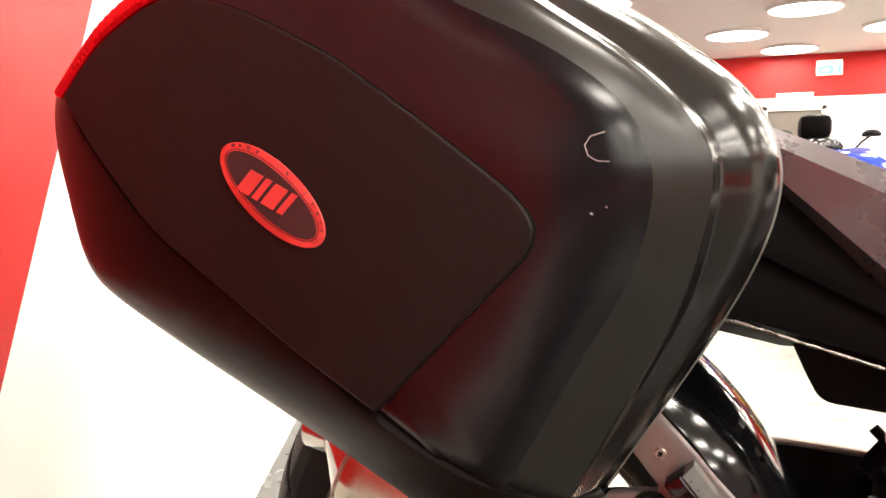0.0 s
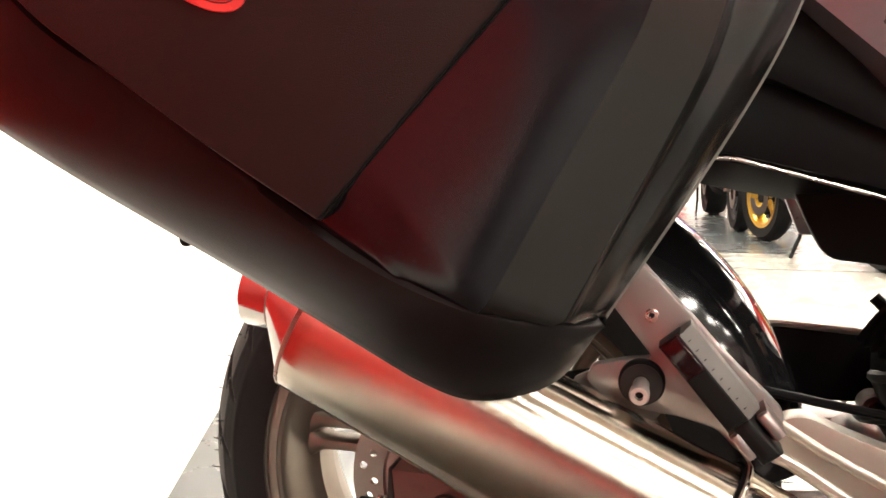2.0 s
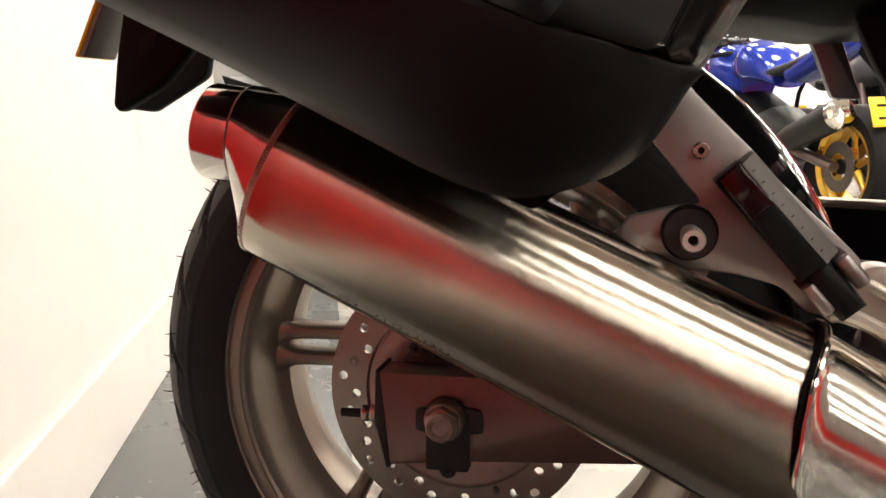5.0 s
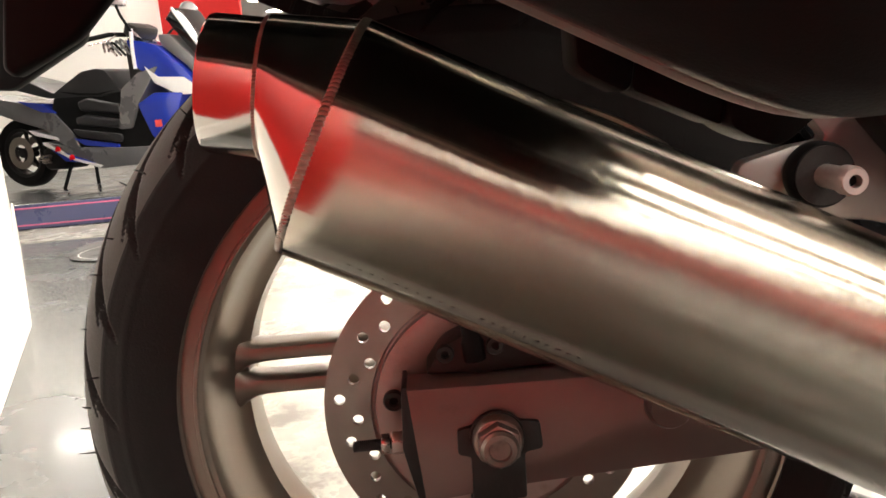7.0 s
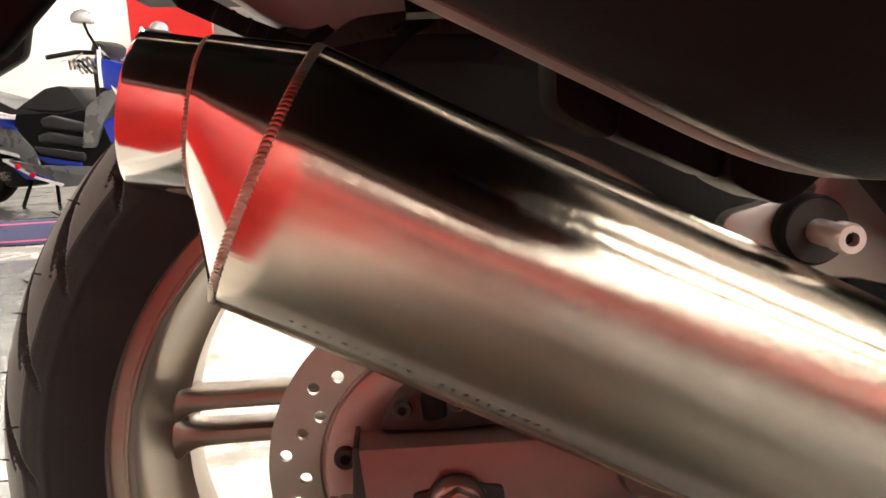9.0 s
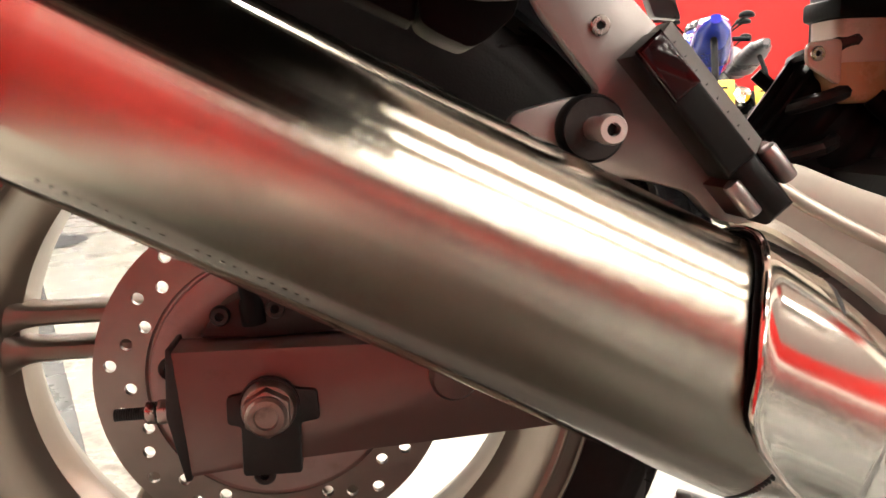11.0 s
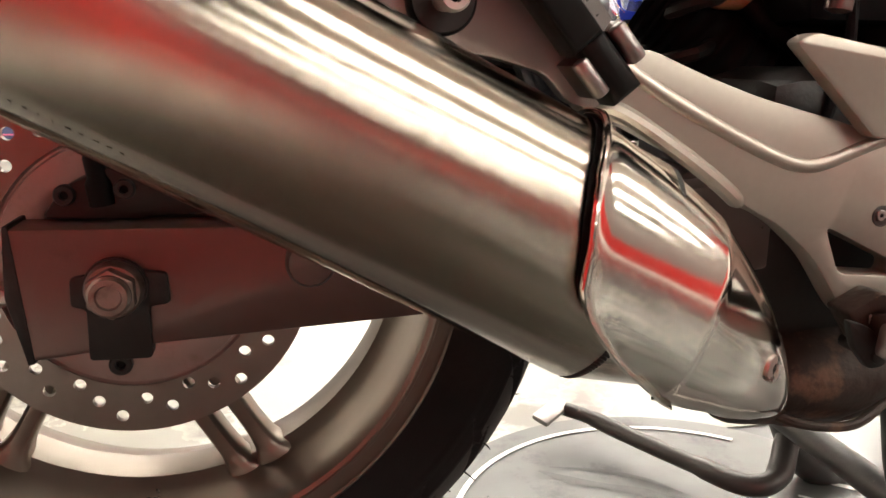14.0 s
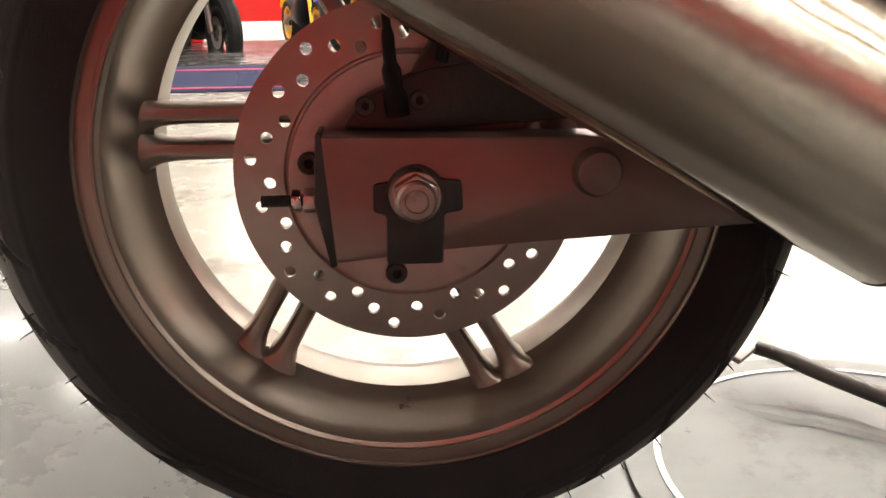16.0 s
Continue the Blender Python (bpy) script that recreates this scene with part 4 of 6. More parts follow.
PS = Vector((0.772, 0, 0.635)).normalized()
PC = Vector((0.2345, 0, 0.5055))


def peg_block(c, l, w, y0, y1, bev):
    c = Vector(c)
    pts = [(c + PD * a * l / 2 + PS * b * w / 2) for a, b in ((-1, -1), (1, -1), (1, 1), (-1, 1))]
    return slab([(p.x, p.z) for p in pts], y0, y1, bev, 3)


PY = -0.225
peg = part("pillion_peg", peg_block(PC, 0.082, 0.0195, PY, PY + 0.03, 0.004), M_PEG, bike, "black rubber pillion footrest folded up")
part("reflector", peg_block(PC - PD * 0.0255, 0.034, 0.0172, PY - 0.0035, PY + 0.002, 0.005), M_DARKRED, peg, "dark red gloss end reflector")
def grip_side(along, reach, y, out):
    """A place on the slanted side of the footrest."""
    p = PC + PD * along + PS * (0.0088 + reach)
    return Vector((p.x, y - out, p.z))


side_bm = bmesh.new()
gs = [[side_bm.verts.new(grip_side(a, r, y, 0)) for r, y in ((0.0, PY + 0.001), (0.0112, PY + 0.011), (0.0112, PY + 0.029), (0.0, PY + 0.029))] for a in (-0.040, 0.041)]
for k in range(4):
    side_bm.faces.new((gs[0][k], gs[0][(k + 1) % 4], gs[1][(k + 1) % 4], gs[1][k]))
side_bm.faces.new(gs[0])
side_bm.faces.new(gs[1][::-1])
bmesh.ops.recalc_face_normals(side_bm, faces=side_bm.faces)
grip = part("grip_side", bevelled(side_bm, 0.001), M_GRIP_LIT, peg, "dusty ribbed rubber side, coloured lighter as the face turned to the light")
for k in range(8):
    a = -0.032 + 0.0092 * k
    part("grip_slit", tube([grip_side(a, 0.002, PY + 0.0033, 0.0003), grip_side(a + 0.0005, 0.0045, PY + 0.0062, 0.0003)], 0.0006, 6), M_INK_SHADE, grip)
part("grip_seam", tube([grip_side(-0.038, 0.0058, PY + 0.0077, 0.0002), grip_side(0.039, 0.0058, PY + 0.0077, 0.0002)], 0.0004, 6), M_INK_SHADE, grip)
clev = part("peg_hinge", peg_block((0.2735, 0, 0.4625), 0.040, 0.0185, PY + 0.002, HY + 0.004, 0.0085), M_PEG, bike, "black footrest hinge with steel ears")
for ex, ez in ((0.2835, 0.4745), (0.2645, 0.4565)):
    c = Vector((ex, PY + 0.009, ez))
    part("hinge_ear", rod(c - PD * 0.011, c + PD * 0.0115, 0.0052, 20, 0.0018), M_HANGER, clev, "worn bright steel hinge ear")
    part("ear_tab", peg_block((ex, 0, ez), 0.022, 0.009, PY + 0.010, HY + 0.004, 0.002), M_ARM, clev)

FP0, FP1 = -0.182, -0.160
plate_out = rounded([(0.268, 0.438), (0.285, 0.462), (0.309, 0.4735), (0.347, 0.4575), (0.385, 0.444), (0.448, 0.4275), (0.478, 0.417), (0.53, 0.425), (0.60, 0.44), (0.60, 0.30), (0.545, 0.305), (0.52, 0.288), (0.487, 0.285),
                     (0.463, 0.302), (0.436, 0.341), (0.408, 0.365), (0.383, 0.377), (0.355, 0.40), (0.300, 0.428)], 0.012, 4)


def holed_slab(outline, hole, y0, y1, bev=0.0042):
    """A plate with one opening through it, bridged so that both faces stay whole."""
    bm = bmesh.new()
    loops = []
    for y in (y0, y1):
        o = [bm.verts.new((p[0], y, p[1])) for p in outline]
        h = [bm.verts.new((p[0], y, p[1])) for p in hole]
        eo = [bm.edges.new((o[i], o[(i + 1) % len(o)])) for i in range(len(o))]
        eh = [bm.edges.new((h[i], h[(i + 1) % len(h)])) for i in range(len(h))]
        bmesh.ops.triangle_fill(bm, use_beauty=True, use_dissolve=False, edges=eo + eh)
        loops.append((o, h))
    (o0, h0), (o1, h1) = loops
    for a, b in ((o0, o1), (h0, h1)):
        for i in range(len(a)):
            j = (i + 1) % len(a)
            bm.faces.new((a[i], a[j], b[j], b[i]))
    bmesh.ops.recalc_face_normals(bm, faces=bm.faces)
    if bev:
        es = [e for e in bm.edges if len(e.link_faces) == 2 and e.calc_face_angle(0) > 1.2]
        bmesh.ops.bevel(bm, geom=es, offset=bev, segments=2, profile=0.5, affect="EDGES", clamp_overlap=True)
    return bm


tri = rounded([(0.4415, 0.3625), (0.4545, 0.3305), (0.4975, 0.3265), (0.4985, 0.335)], 0.006, 3)
fplate = part("footrest_plate", holed_slab(plate_out, tri, FP0, FP1), M_FRAME, bike, "cast silver rider footrest plate", angle=30)
part("raised_rib", tube(smooth_path([(0.288, -0.1785, 0.468), (0.302, -0.1795, 0.459), (0.328, -0.1798, 0.443), (0.36, -0.1798, 0.4265), (0.39, -0.1798, 0.412), (0.416, -0.1798, 0.4025), (0.436, -0.1798, 0.4035), (0.471, -0.1798, 0.416), (0.52, -0.1798, 0.428)], 5), 0.0052, 14), M_FRAME, fplate)
part("lower_rib", tube(smooth_path([(0.278, -0.178, 0.437), (0.294, -0.183, 0.437), (0.325, -0.183, 0.419), (0.36, -0.182, 0.395), (0.382, -0.178, 0.378)], 5), [0.003] + [0.0055] * 19 + [0.003], 10), M_FRAME, fplate)
for x, z in ((0.481, 0.368), (0.494, 0.411)):
    # dark disc on the plate's face gives the bolt hole its shade by colour
    hole = part("bolt_recess_shade", turned_on([(0.0070, 0), (0.0070, 0.0006), (0.0062, 0.0008), (0.0061, 0.0004), (0.0002, 0.0004)], (x, FP0, z), OUT, 28), M_STAND, fplate, "dark disc painted as the shade of a bolt hole")
    socket_bolt("plate_bolt", (x - 0.0012, FP0 - 0.0004, z + 0.0006), OUT, 0.0036, 0.0016, hole, M_ZINC)
heel = part("heel_guard", slab(rounded([(0.397, 0.4765), (0.410, 0.482), (0.455, 0.474), (0.56, 0.459), (0.60, 0.45), (0.60, 0.428), (0.53, 0.425), (0.470, 0.419), (0.458, 0.419)], 0.006, 4), -0.195, -0.181, 0.003), M_FRAME, bike, "cast silver heel guard")
rp = part("rider_peg", box(0.500, -0.247, 0.321, 0.066, 0.075, 0.018, 0.006, (0, 5, 0)), M_PEG, bike, "rubber-topped rider footrest")
for k in range(6):
    part("grip_rib", box(0.478 + 0.009 * k, -0.247, 0.3315 - 0.0008 * k, 0.004, 0.07, 0.004, 0.001, (0, 5, 0)), M_PEG, rp)
part("peg_bar", box(0.492, -0.250, 0.295, 0.068, 0.066, 0.022, 0.004, (0, 6, 0)), M_HANGER, rp, "worn grey footrest bar")
part("peg_neck", box(0.478, -0.205, 0.302, 0.03, 0.035, 0.014, 0.003, (0, 6, 0)), M_RUST, rp)
spring = [(0.462 + 0.0005 * k, -0.199 + 0.0065 * math.cos(k * 0.9), 0.306 + 0.0065 * math.sin(k * 0.9)) for k in range(44)]
part("return_spring", tube(spring, 0.0011, 6), M_ZINC, rp, "small coiled return spring")
part("peg_clevis", slab(rounded([(0.443, 0.309), (0.458, 0.304), (0.474, 0.290), (0.474, 0.277), (0.462, 0.275), (0.449, 0.290)], 0.004), -0.212, -0.205, 0.002), M_DARKSTEEL, rp, "blackened footrest clevis ear")
part("clevis_base", slab(rounded([(0.447, 0.311), (0.47, 0.323), (0.486, 0.318), (0.484, 0.285), (0.47, 0.279)], 0.003), -0.205, -0.182, 0.002), M_RUST, rp)
part("clevis_pin", rod((0.466, -0.2145, 0.284), (0.466, -0.18, 0.284), 0.0045, 16, 0.001), M_DARKSTEEL, rp)

# ---- tail: panels, rails, number plate, reservoir, cables ----
tailp = part("tail_panel", lofted([[Vector((x, y, z)) for x, y, z in row] for row in (
    [(0.20, -0.185, 0.872), (0.29, -0.188, 0.840), (0.37, -0.19, 0.806), (0.50, -0.19, 0.765), (0.70, -0.19, 0.73)],
    [(0.20, -0.205, 0.857), (0.29, -0.208, 0.824), (0.37, -0.212, 0.785), (0.50, -0.212, 0.735), (0.70, -0.21, 0.70)],
    [(0.20, -0.205, 0.825), (0.29, -0.205, 0.797), (0.37, -0.205, 0.725), (0.50, -0.2, 0.65), (0.70, -0.2, 0.6)],
    [(0.20, -0.19, 0.81), (0.29, -0.18, 0.785), (0.37, -0.178, 0.708), (0.50, -0.178, 0.63), (0.70, -0.17, 0.58)])], False), M_TAIL, bike, "dark silver tail side panel")
part("lower_panel", slab(rounded([(0.20, 0.79), (0.30, 0.785), (0.372, 0.705), (0.46, 0.63), (0.46, 0.615), (0.372, 0.685), (0.279, 0.732), (0.20, 0.75)], 0.004), -0.186, -0.15, 0.003), M_BLACK, tailp, "matt black lower tail panel")
rail = part("subframe_rail", slab(rounded([(0.15, 0.735), (0.278, 0.731), (0.375, 0.688), (0.60, 0.60), (0.60, 0.56), (0.376, 0.645), (0.256, 0.676), (0.15, 0.69)], 0.006), -0.175, -0.12, 0.006), M_BLACK, bike, "black subframe rail")
part("rail_trim", tube([(0.16, -0.178, 0.680), (0.256, -0.178, 0.673), (0.33, -0.178, 0.652), (0.40, -0.178, 0.632)], 0.0017, 8), M_ZINC, rail)
part("side_flap", slab(rounded([(0.300, 0.66), (0.322, 0.610), (0.336, 0.584), (0.40, 0.577), (0.56, 0.57), (0.56, 0.66)], [0.004, 0.02, 0.012, 0.01, 0.004, 0.004], 4), -0.09, -0.075, 0.004), M_BLACK, bike, "matt black plastic splash flap")
part("flap_bracket", slab(rounded([(0.300, 0.70), (0.309, 0.656), (0.337, 0.584), (0.363, 0.582), (0.338, 0.653), (0.332, 0.70)], 0.004), 0.095, 0.110, 0.003), M_BIKEGREY, bike, "dark grey flap bracket strip")
guard = part("chain_guard", slab(rounded([(0.22, 0.475), (0.32, 0.481), (0.45, 0.472), (0.60, 0.455), (0.60, 0.40), (0.22, 0.40)], 0.005), 0.095, 0.125, 0.004), M_BLACK, bike, "black plastic chain guard")
part("guard_trim", tube([(0.23, 0.1, 0.481), (0.32, 0.1, 0.485), (0.45, 0.1, 0.476), (0.60, 0.1, 0.459)], 0.0055, 10), M_FRAME, guard, "silver top edge")
link = part("shock_link", tube(smooth_path([(0.385, 0.115, 0.40), (0.402, 0.115, 0.425), (0.420, 0.12, 0.447), (0.45, 0.12, 0.445)]), [0.012] * 9 + [0.010] * 10, 14), M_HANGER, bike, "cast aluminium suspension link")
part("link_boss", turned_on([(0.006, 0), (0.0155, 0), (0.0155, 0.02), (0.013, 0.023), (0.006, 0.023)], (0.412, 0.075, 0.408), OUT, 28), M_HANGER, link)
part("link_bolt", hexagon((0.412, 0.052, 0.408), OUT, 0.009, 0.006), M_DARKSTEEL, link)
part("airbox", join(box(0.475, 0.03, 0.462, 0.14, 0.10, 0.095, 0.025), box(0.52, 0.02, 0.50, 0.1, 0.1, 0.06, 0.02)), M_BLACK, bike, "black plastic airbox")
part("battery_tray", box(0.57, -0.01, 0.56, 0.2, 0.18, 0.14, 0.012), M_BLACK, bike, "black plastic battery tray")
part("engine_case", box(0.62, -0.01, 0.355, 0.38, 0.23, 0.21, 0.03), M_DARKSTEEL, bike, "dark grimy engine case")
part("cylinder_block", box(0.66, -0.02, 0.5, 0.2, 0.2, 0.12, 0.02), M_DARKSTEEL, bike)
part("gearbox_cover", box(0.47, -0.02, 0.30, 0.12, 0.18, 0.1, 0.03), M_DARKSTEEL, bike)
part("sump", box(0.53, -0.03, 0.265, 0.12, 0.12, 0.09, 0.02), M_DARKSTEEL, bike)
part("shock_spring", join(*[tube([(0.40 + 0.02 * math.cos(a * 0.55) + 0.0009 * a, -0.01 + 0.03 * math.sin(a * 0.55), 0.40 + 0.0035 * a) for a in range(i * 12, i * 12 + 13)], 0.006, 8) for i in range(4)]), M_DARKSTEEL, bike)
part("rubber_bellows", tube(smooth_path([(0.405, 0.02, 0.515), (0.425, 0.01, 0.50), (0.452, 0.0, 0.475), (0.485, 0.0, 0.45)], 16), [0.034 + 0.0016 * math.cos(k * 1.2) for k in range(49)], 28), M_BLACK, bike, "ribbed black rubber boot")
under = part("undertray", lofted([[Vector((x, y, z)) for y, z in ((-0.14, 0.70 + dz), (-0.13, 0.63 + dz), (-0.08, 0.605 + dz), (0.08, 0.605 + dz), (0.13, 0.63 + dz), (0.14, 0.70 + dz))] for x, dz in ((-0.21, 0.06), (-0.1, 0.055), (0.05, 0.062), (0.2, 0.05), (0.3, 0.03), (0.45, 0.03))], False), M_BLACK, bike, "black plastic undertray above the wheel")
near_skirt = rounded([(-0.15, 0.68), (-0.189, 0.642), (-0.224, 0.608), (-0.2635, 0.5894), (-0.2693, 0.5948), (-0.2621, 0.6333), (-0.2478, 0.687), (-0.2245, 0.7407), (-0.14, 0.7407)], 0.006, 3)
far_skirt = rounded([(-0.237, 0.717), (-0.303, 0.670), (-0.313, 0.631), (-0.383, 0.595), (-0.42, 0.60), (-0.40, 0.70), (-0.30, 0.78), (-0.24, 0.78)], 0.006, 3)
tailguard = part("tail_mudguard", slab(near_skirt, -0.155, -0.140, 0.006, 3), M_BLACK, bike, "black plastic tail mudguard")
part("far_skirt", slab(far_skirt, 0.080, 0.095, 0.005), M_BLACK, tailguard)
part("guard_web", slab(rounded([(-0.2255, 0.73), (-0.2485, 0.684), (-0.2605, 0.640), (-0.252, 0.640), (-0.238, 0.684), (-0.21, 0.73)], 0.002), -0.1395, -0.115, 0.001), M_BLACK, tailguard)
# flat black patch on the skirt imitates a shaded hollow
part("guard_recess_shade", slab(rounded([(-0.238, 0.6467), (-0.2174, 0.658), (-0.223, 0.640), (-0.24, 0.633)], 0.003), -0.1565, -0.152, 0.0006), M_INK_SHADE, tailguard)
lip = part("undertail_lip", slab(rounded([(-0.168, 0.664), (-0.152, 0.641), (-0.11, 0.620), (-0.05, 0.595), (-0.05, 0.608), (-0.11, 0.633), (-0.148, 0.655)], 0.002), -0.066, -0.054, 0.001), M_BLACK, bike, "black ribbed undertail edge")
for n in range(7):
    f = n / 6
    part("lip_rib", box(-0.15 + 0.06 * f, -0.066, 0.648 - 0.031 * f, 0.0022, 0.003, 0.012, 0.0004, (0, 27, 0)), M_INK_SHADE, lip)
part("undertail_panel", slab(rounded([(-0.148, 0.668), (-0.10, 0.634), (-0.02, 0.605), (0.02, 0.62), (0.02, 0.74), (-0.148, 0.74)], 0.004), -0.052, 0.052, 0.004), M_GREYBACK, bike, "grey plastic undertail panel")
numplate = part("number_plate", moved(box(0, 0, 0, 0.003, 0.045, 0.142, 0.001), Matrix.Translation((-0.268, -0.128, 0.699)) @ Euler((0, radians(29), 0)).to_matrix().to_4x4()), M_YELLOW, bike, "yellow number plate seen edge-on")
part("plate_backing", moved(box(0, 0, 0, 0.004, 0.043, 0.138, 0.001), Matrix.Translation((-0.2642, -0.128, 0.6975)) @ Euler((0, radians(29), 0)).to_matrix().to_4x4()), M_GREYBACK, numplate, "grey plate backing")

RX, RY = 0.452, -0.02
res = part("fluid_reservoir", lofted([[Vector((RX + x * f, RY + y * f, z)) for x, y in [(0.026 * math.copysign(abs(math.cos(a)) ** 0.5, math.cos(a)), 0.024 * math.copysign(abs(math.sin(a)) ** 0.5, math.sin(a))) for a in [math.tau * k / 32 for k in range(32)]]] for z, f in ((0.503, 0.4), (0.5055, 0.75), (0.510, 0.9), (0.518, 0.95), (0.534, 0.975))], True, True, True), M_AMBER, bike, "amber translucent brake fluid reservoir")
part("reservoir_top", lofted([[Vector((RX + x * f, RY + y * f, z)) for x, y in [(0.026 * math.copysign(abs(math.cos(a)) ** 0.5, math.cos(a)), 0.024 * math.copysign(abs(math.sin(a)) ** 0.5, math.sin(a))) for a in [math.tau * k / 32 for k in range(32)]]] for z, f in ((0.5342, 0.975), (0.536, 0.995), (0.540, 0.99), (0.562, 1.0), (0.566, 1.0))], True, True, True), M_AMBERTOP, res, "pale translucent upper body")
part("reservoir_cap", box(RX, RY, 0.574, 0.056, 0.052, 0.016, 0.004), M_BLACK, res)
part("reservoir_tab", slab(rounded([(0.400, 0.549), (0.428, 0.552), (0.428, 0.516), (0.400, 0.533)], 0.006), RY - 0.026, RY - 0.02, 0.002), M_AMBERTOP, res)
socket_bolt("tab_screw", (0.407, RY - 0.0265, 0.5405), OUT, 0.0055, 0.003, res, M_ZINC)
part("reservoir_hose", tube(smooth_path([(0.462, RY - 0.015, 0.508), (0.475, RY - 0.02, 0.494), (0.50, RY - 0.02, 0.477), (0.53, RY - 0.02, 0.45), (0.55, RY, 0.41)]), [0.009] * 8 + [0.0075] * 17, 14), M_BLACK, res)
lab = part("warning_label", moved(box(0, 0, 0, 0.07, 0.0012, 0.034, 0.0004), Matrix.Translation((0.470, -0.104, 0.549)) @ Euler((0, radians(-8), 0)).to_matrix().to_4x4()), M_LABEL, bike, "pale yellow printed paper label")
lab_m = Matrix.Translation((0.470, -0.104, 0.549)) @ Euler((0, radians(-8), 0)).to_matrix().to_4x4()
part("print_bar", moved(box(-0.012, -0.001, -0.008, 0.024, 0.0008, 0.0045, 0), lab_m), M_INK_SHADE, lab, smooth=False)
for line, dz in (("BATTERY", 0.0005), ("CONNEC", 0.009)):
    words("print_line", line, 0.0075, 0.0002, M_INK_SHADE, lab, lambda co, dz=dz: lab_m @ Vector((-0.012 - co.x, -0.0012 - co.z, dz - co.y)))
sensor = part("brake_switch", turned_on([(0.004, 0), (0.0085, 0.002), (0.0085, 0.022), (0.006, 0.026), (0.006, 0.038), (0.0028, 0.042)], (0.455, -0.15, 0.495), (0.15, 0, 1), 18), M_ARM, bike, "grey brake light switch")
part("switch_lead", tube(smooth_path([(0.461, -0.15, 0.535), (0.463, -0.145, 0.56), (0.45, -0.13, 0.60), (0.43, -0.12, 0.63)]), 0.0022, 8), M_BLACK, sensor)
for k, pts in enumerate(([(0.40, 0.03, 0.53), (0.43, 0.02, 0.50), (0.46, 0.02, 0.47), (0.50, 0.02, 0.45)], [(0.47, -0.13, 0.42), (0.49, -0.12, 0.48), (0.48, -0.12, 0.56)])):
    part("cable", tube(smooth_path(pts), (0.006, 0.004)[k], 10), M_BLACK, bike, "black rubber cable")

# centre stand with its foot lever
stand = part("centre_stand", tube(smooth_path([(0.585, -0.11, 0.20), (0.60, -0.115, 0.12), (0.635, -0.13, 0.03), (0.655, -0.135, FLOOR + 0.012)]), 0.0165, 16), M_STAND, bike, "scuffed black centre stand")
part("stand_leg", tube(smooth_path([(0.60, 0.11, 0.20), (0.635, 0.112, 0.11), (0.662, 0.115, 0.05), (0.69, 0.12, 0.012), (0.73, 0.13, FLOOR + 0.012)]), 0.0245, 16), M_STAND, stand)
part("stand_crossbar", rod((0.605, -0.115, 0.10), (0.605, 0.115, 0.10), 0.014), M_STAND, stand)
lever = part("stand_lever", tube(smooth_path([(0.655, 0.11, 0.07), (0.640, 0.10, 0.048), (0.612, 0.072, 0.024), (0.580, 0.078, 0.016), (0.548, 0.128, 0.016), (0.503, 0.206, 0.017), (0.470, 0.254, 0.022), (0.444, 0.276, 0.026)]), [0.014] * 12 + [0.0125] * 12 + [0.0105] * 12 + [0.009] * 7, 14), M_STAND, stand, "bent black stand lever")
part("lever_pad", moved(box(0, 0, 0, 0.056, 0.024, 0.008, 0.003), Matrix.Translation((0.424, 0.270, 0.027)) @ Euler((radians(14), radians(-8), radians(38))).to_matrix().to_4x4()), M_HANGER, lever, "worn bare metal foot pad")
for sy, fx in ((-1, 0.66), (1, 0.74)):
    part("stand_foot", box(fx, sy * 0.136, FLOOR + 0.006, 0.06, 0.035, 0.012, 0.004), M_STAND, stand)
part("seat", lofted([[Vector((x, y, z)) for y, z in ((-0.16, 0.82), (-0.15, 0.89), (0.0, 0.91), (0.15, 0.89), (0.16, 0.82))] for x in (0.62, 0.7, 0.8, 0.95)], False), M_SEAT, bike)
part("grab_rail_end", box(0.322, -0.1, 0.848, 0.028, 0.03, 0.022, 0.006), M_BLACK, bike, "black grab rail end")
part("tank", lofted([[Vector((x, w * math.sin(a), 0.82 + h * math.cos(a))) for a in [math.tau * k / 24 for k in range(24)]] for x, w, h in ((0.75, 0.08, 0.06), (0.85, 0.15, 0.15), (1.05, 0.18, 0.19), (1.25, 0.12, 0.12))], True, True, True), M_TAIL, bike)
part("front_wheel", turned([(0.22, -0.045), (0.30, -0.03), (0.315, 0.0), (0.30, 0.03), (0.22, 0.045), (0.2, 0.0)], 1.47, 0.30, 64, True), M_RUBBER, bike)
for sy in (-0.1, 0.1):
    part("fork_leg", rod((1.47, sy, 0.30), (1.2, sy, 1.0), 0.026), M_ARM, bike)
part("main_frame", join(box(0.85, 0, 0.45, 0.5, 0.3, 0.4, 0.05)), M_DARKSTEEL, bike)

# ---- side case ----
case = thing("side_case", (0.02, -0.33, 0.54), "black plastic motorcycle side case with a red badge", "pannier case")
CX, CZ = 0.01, 0.775


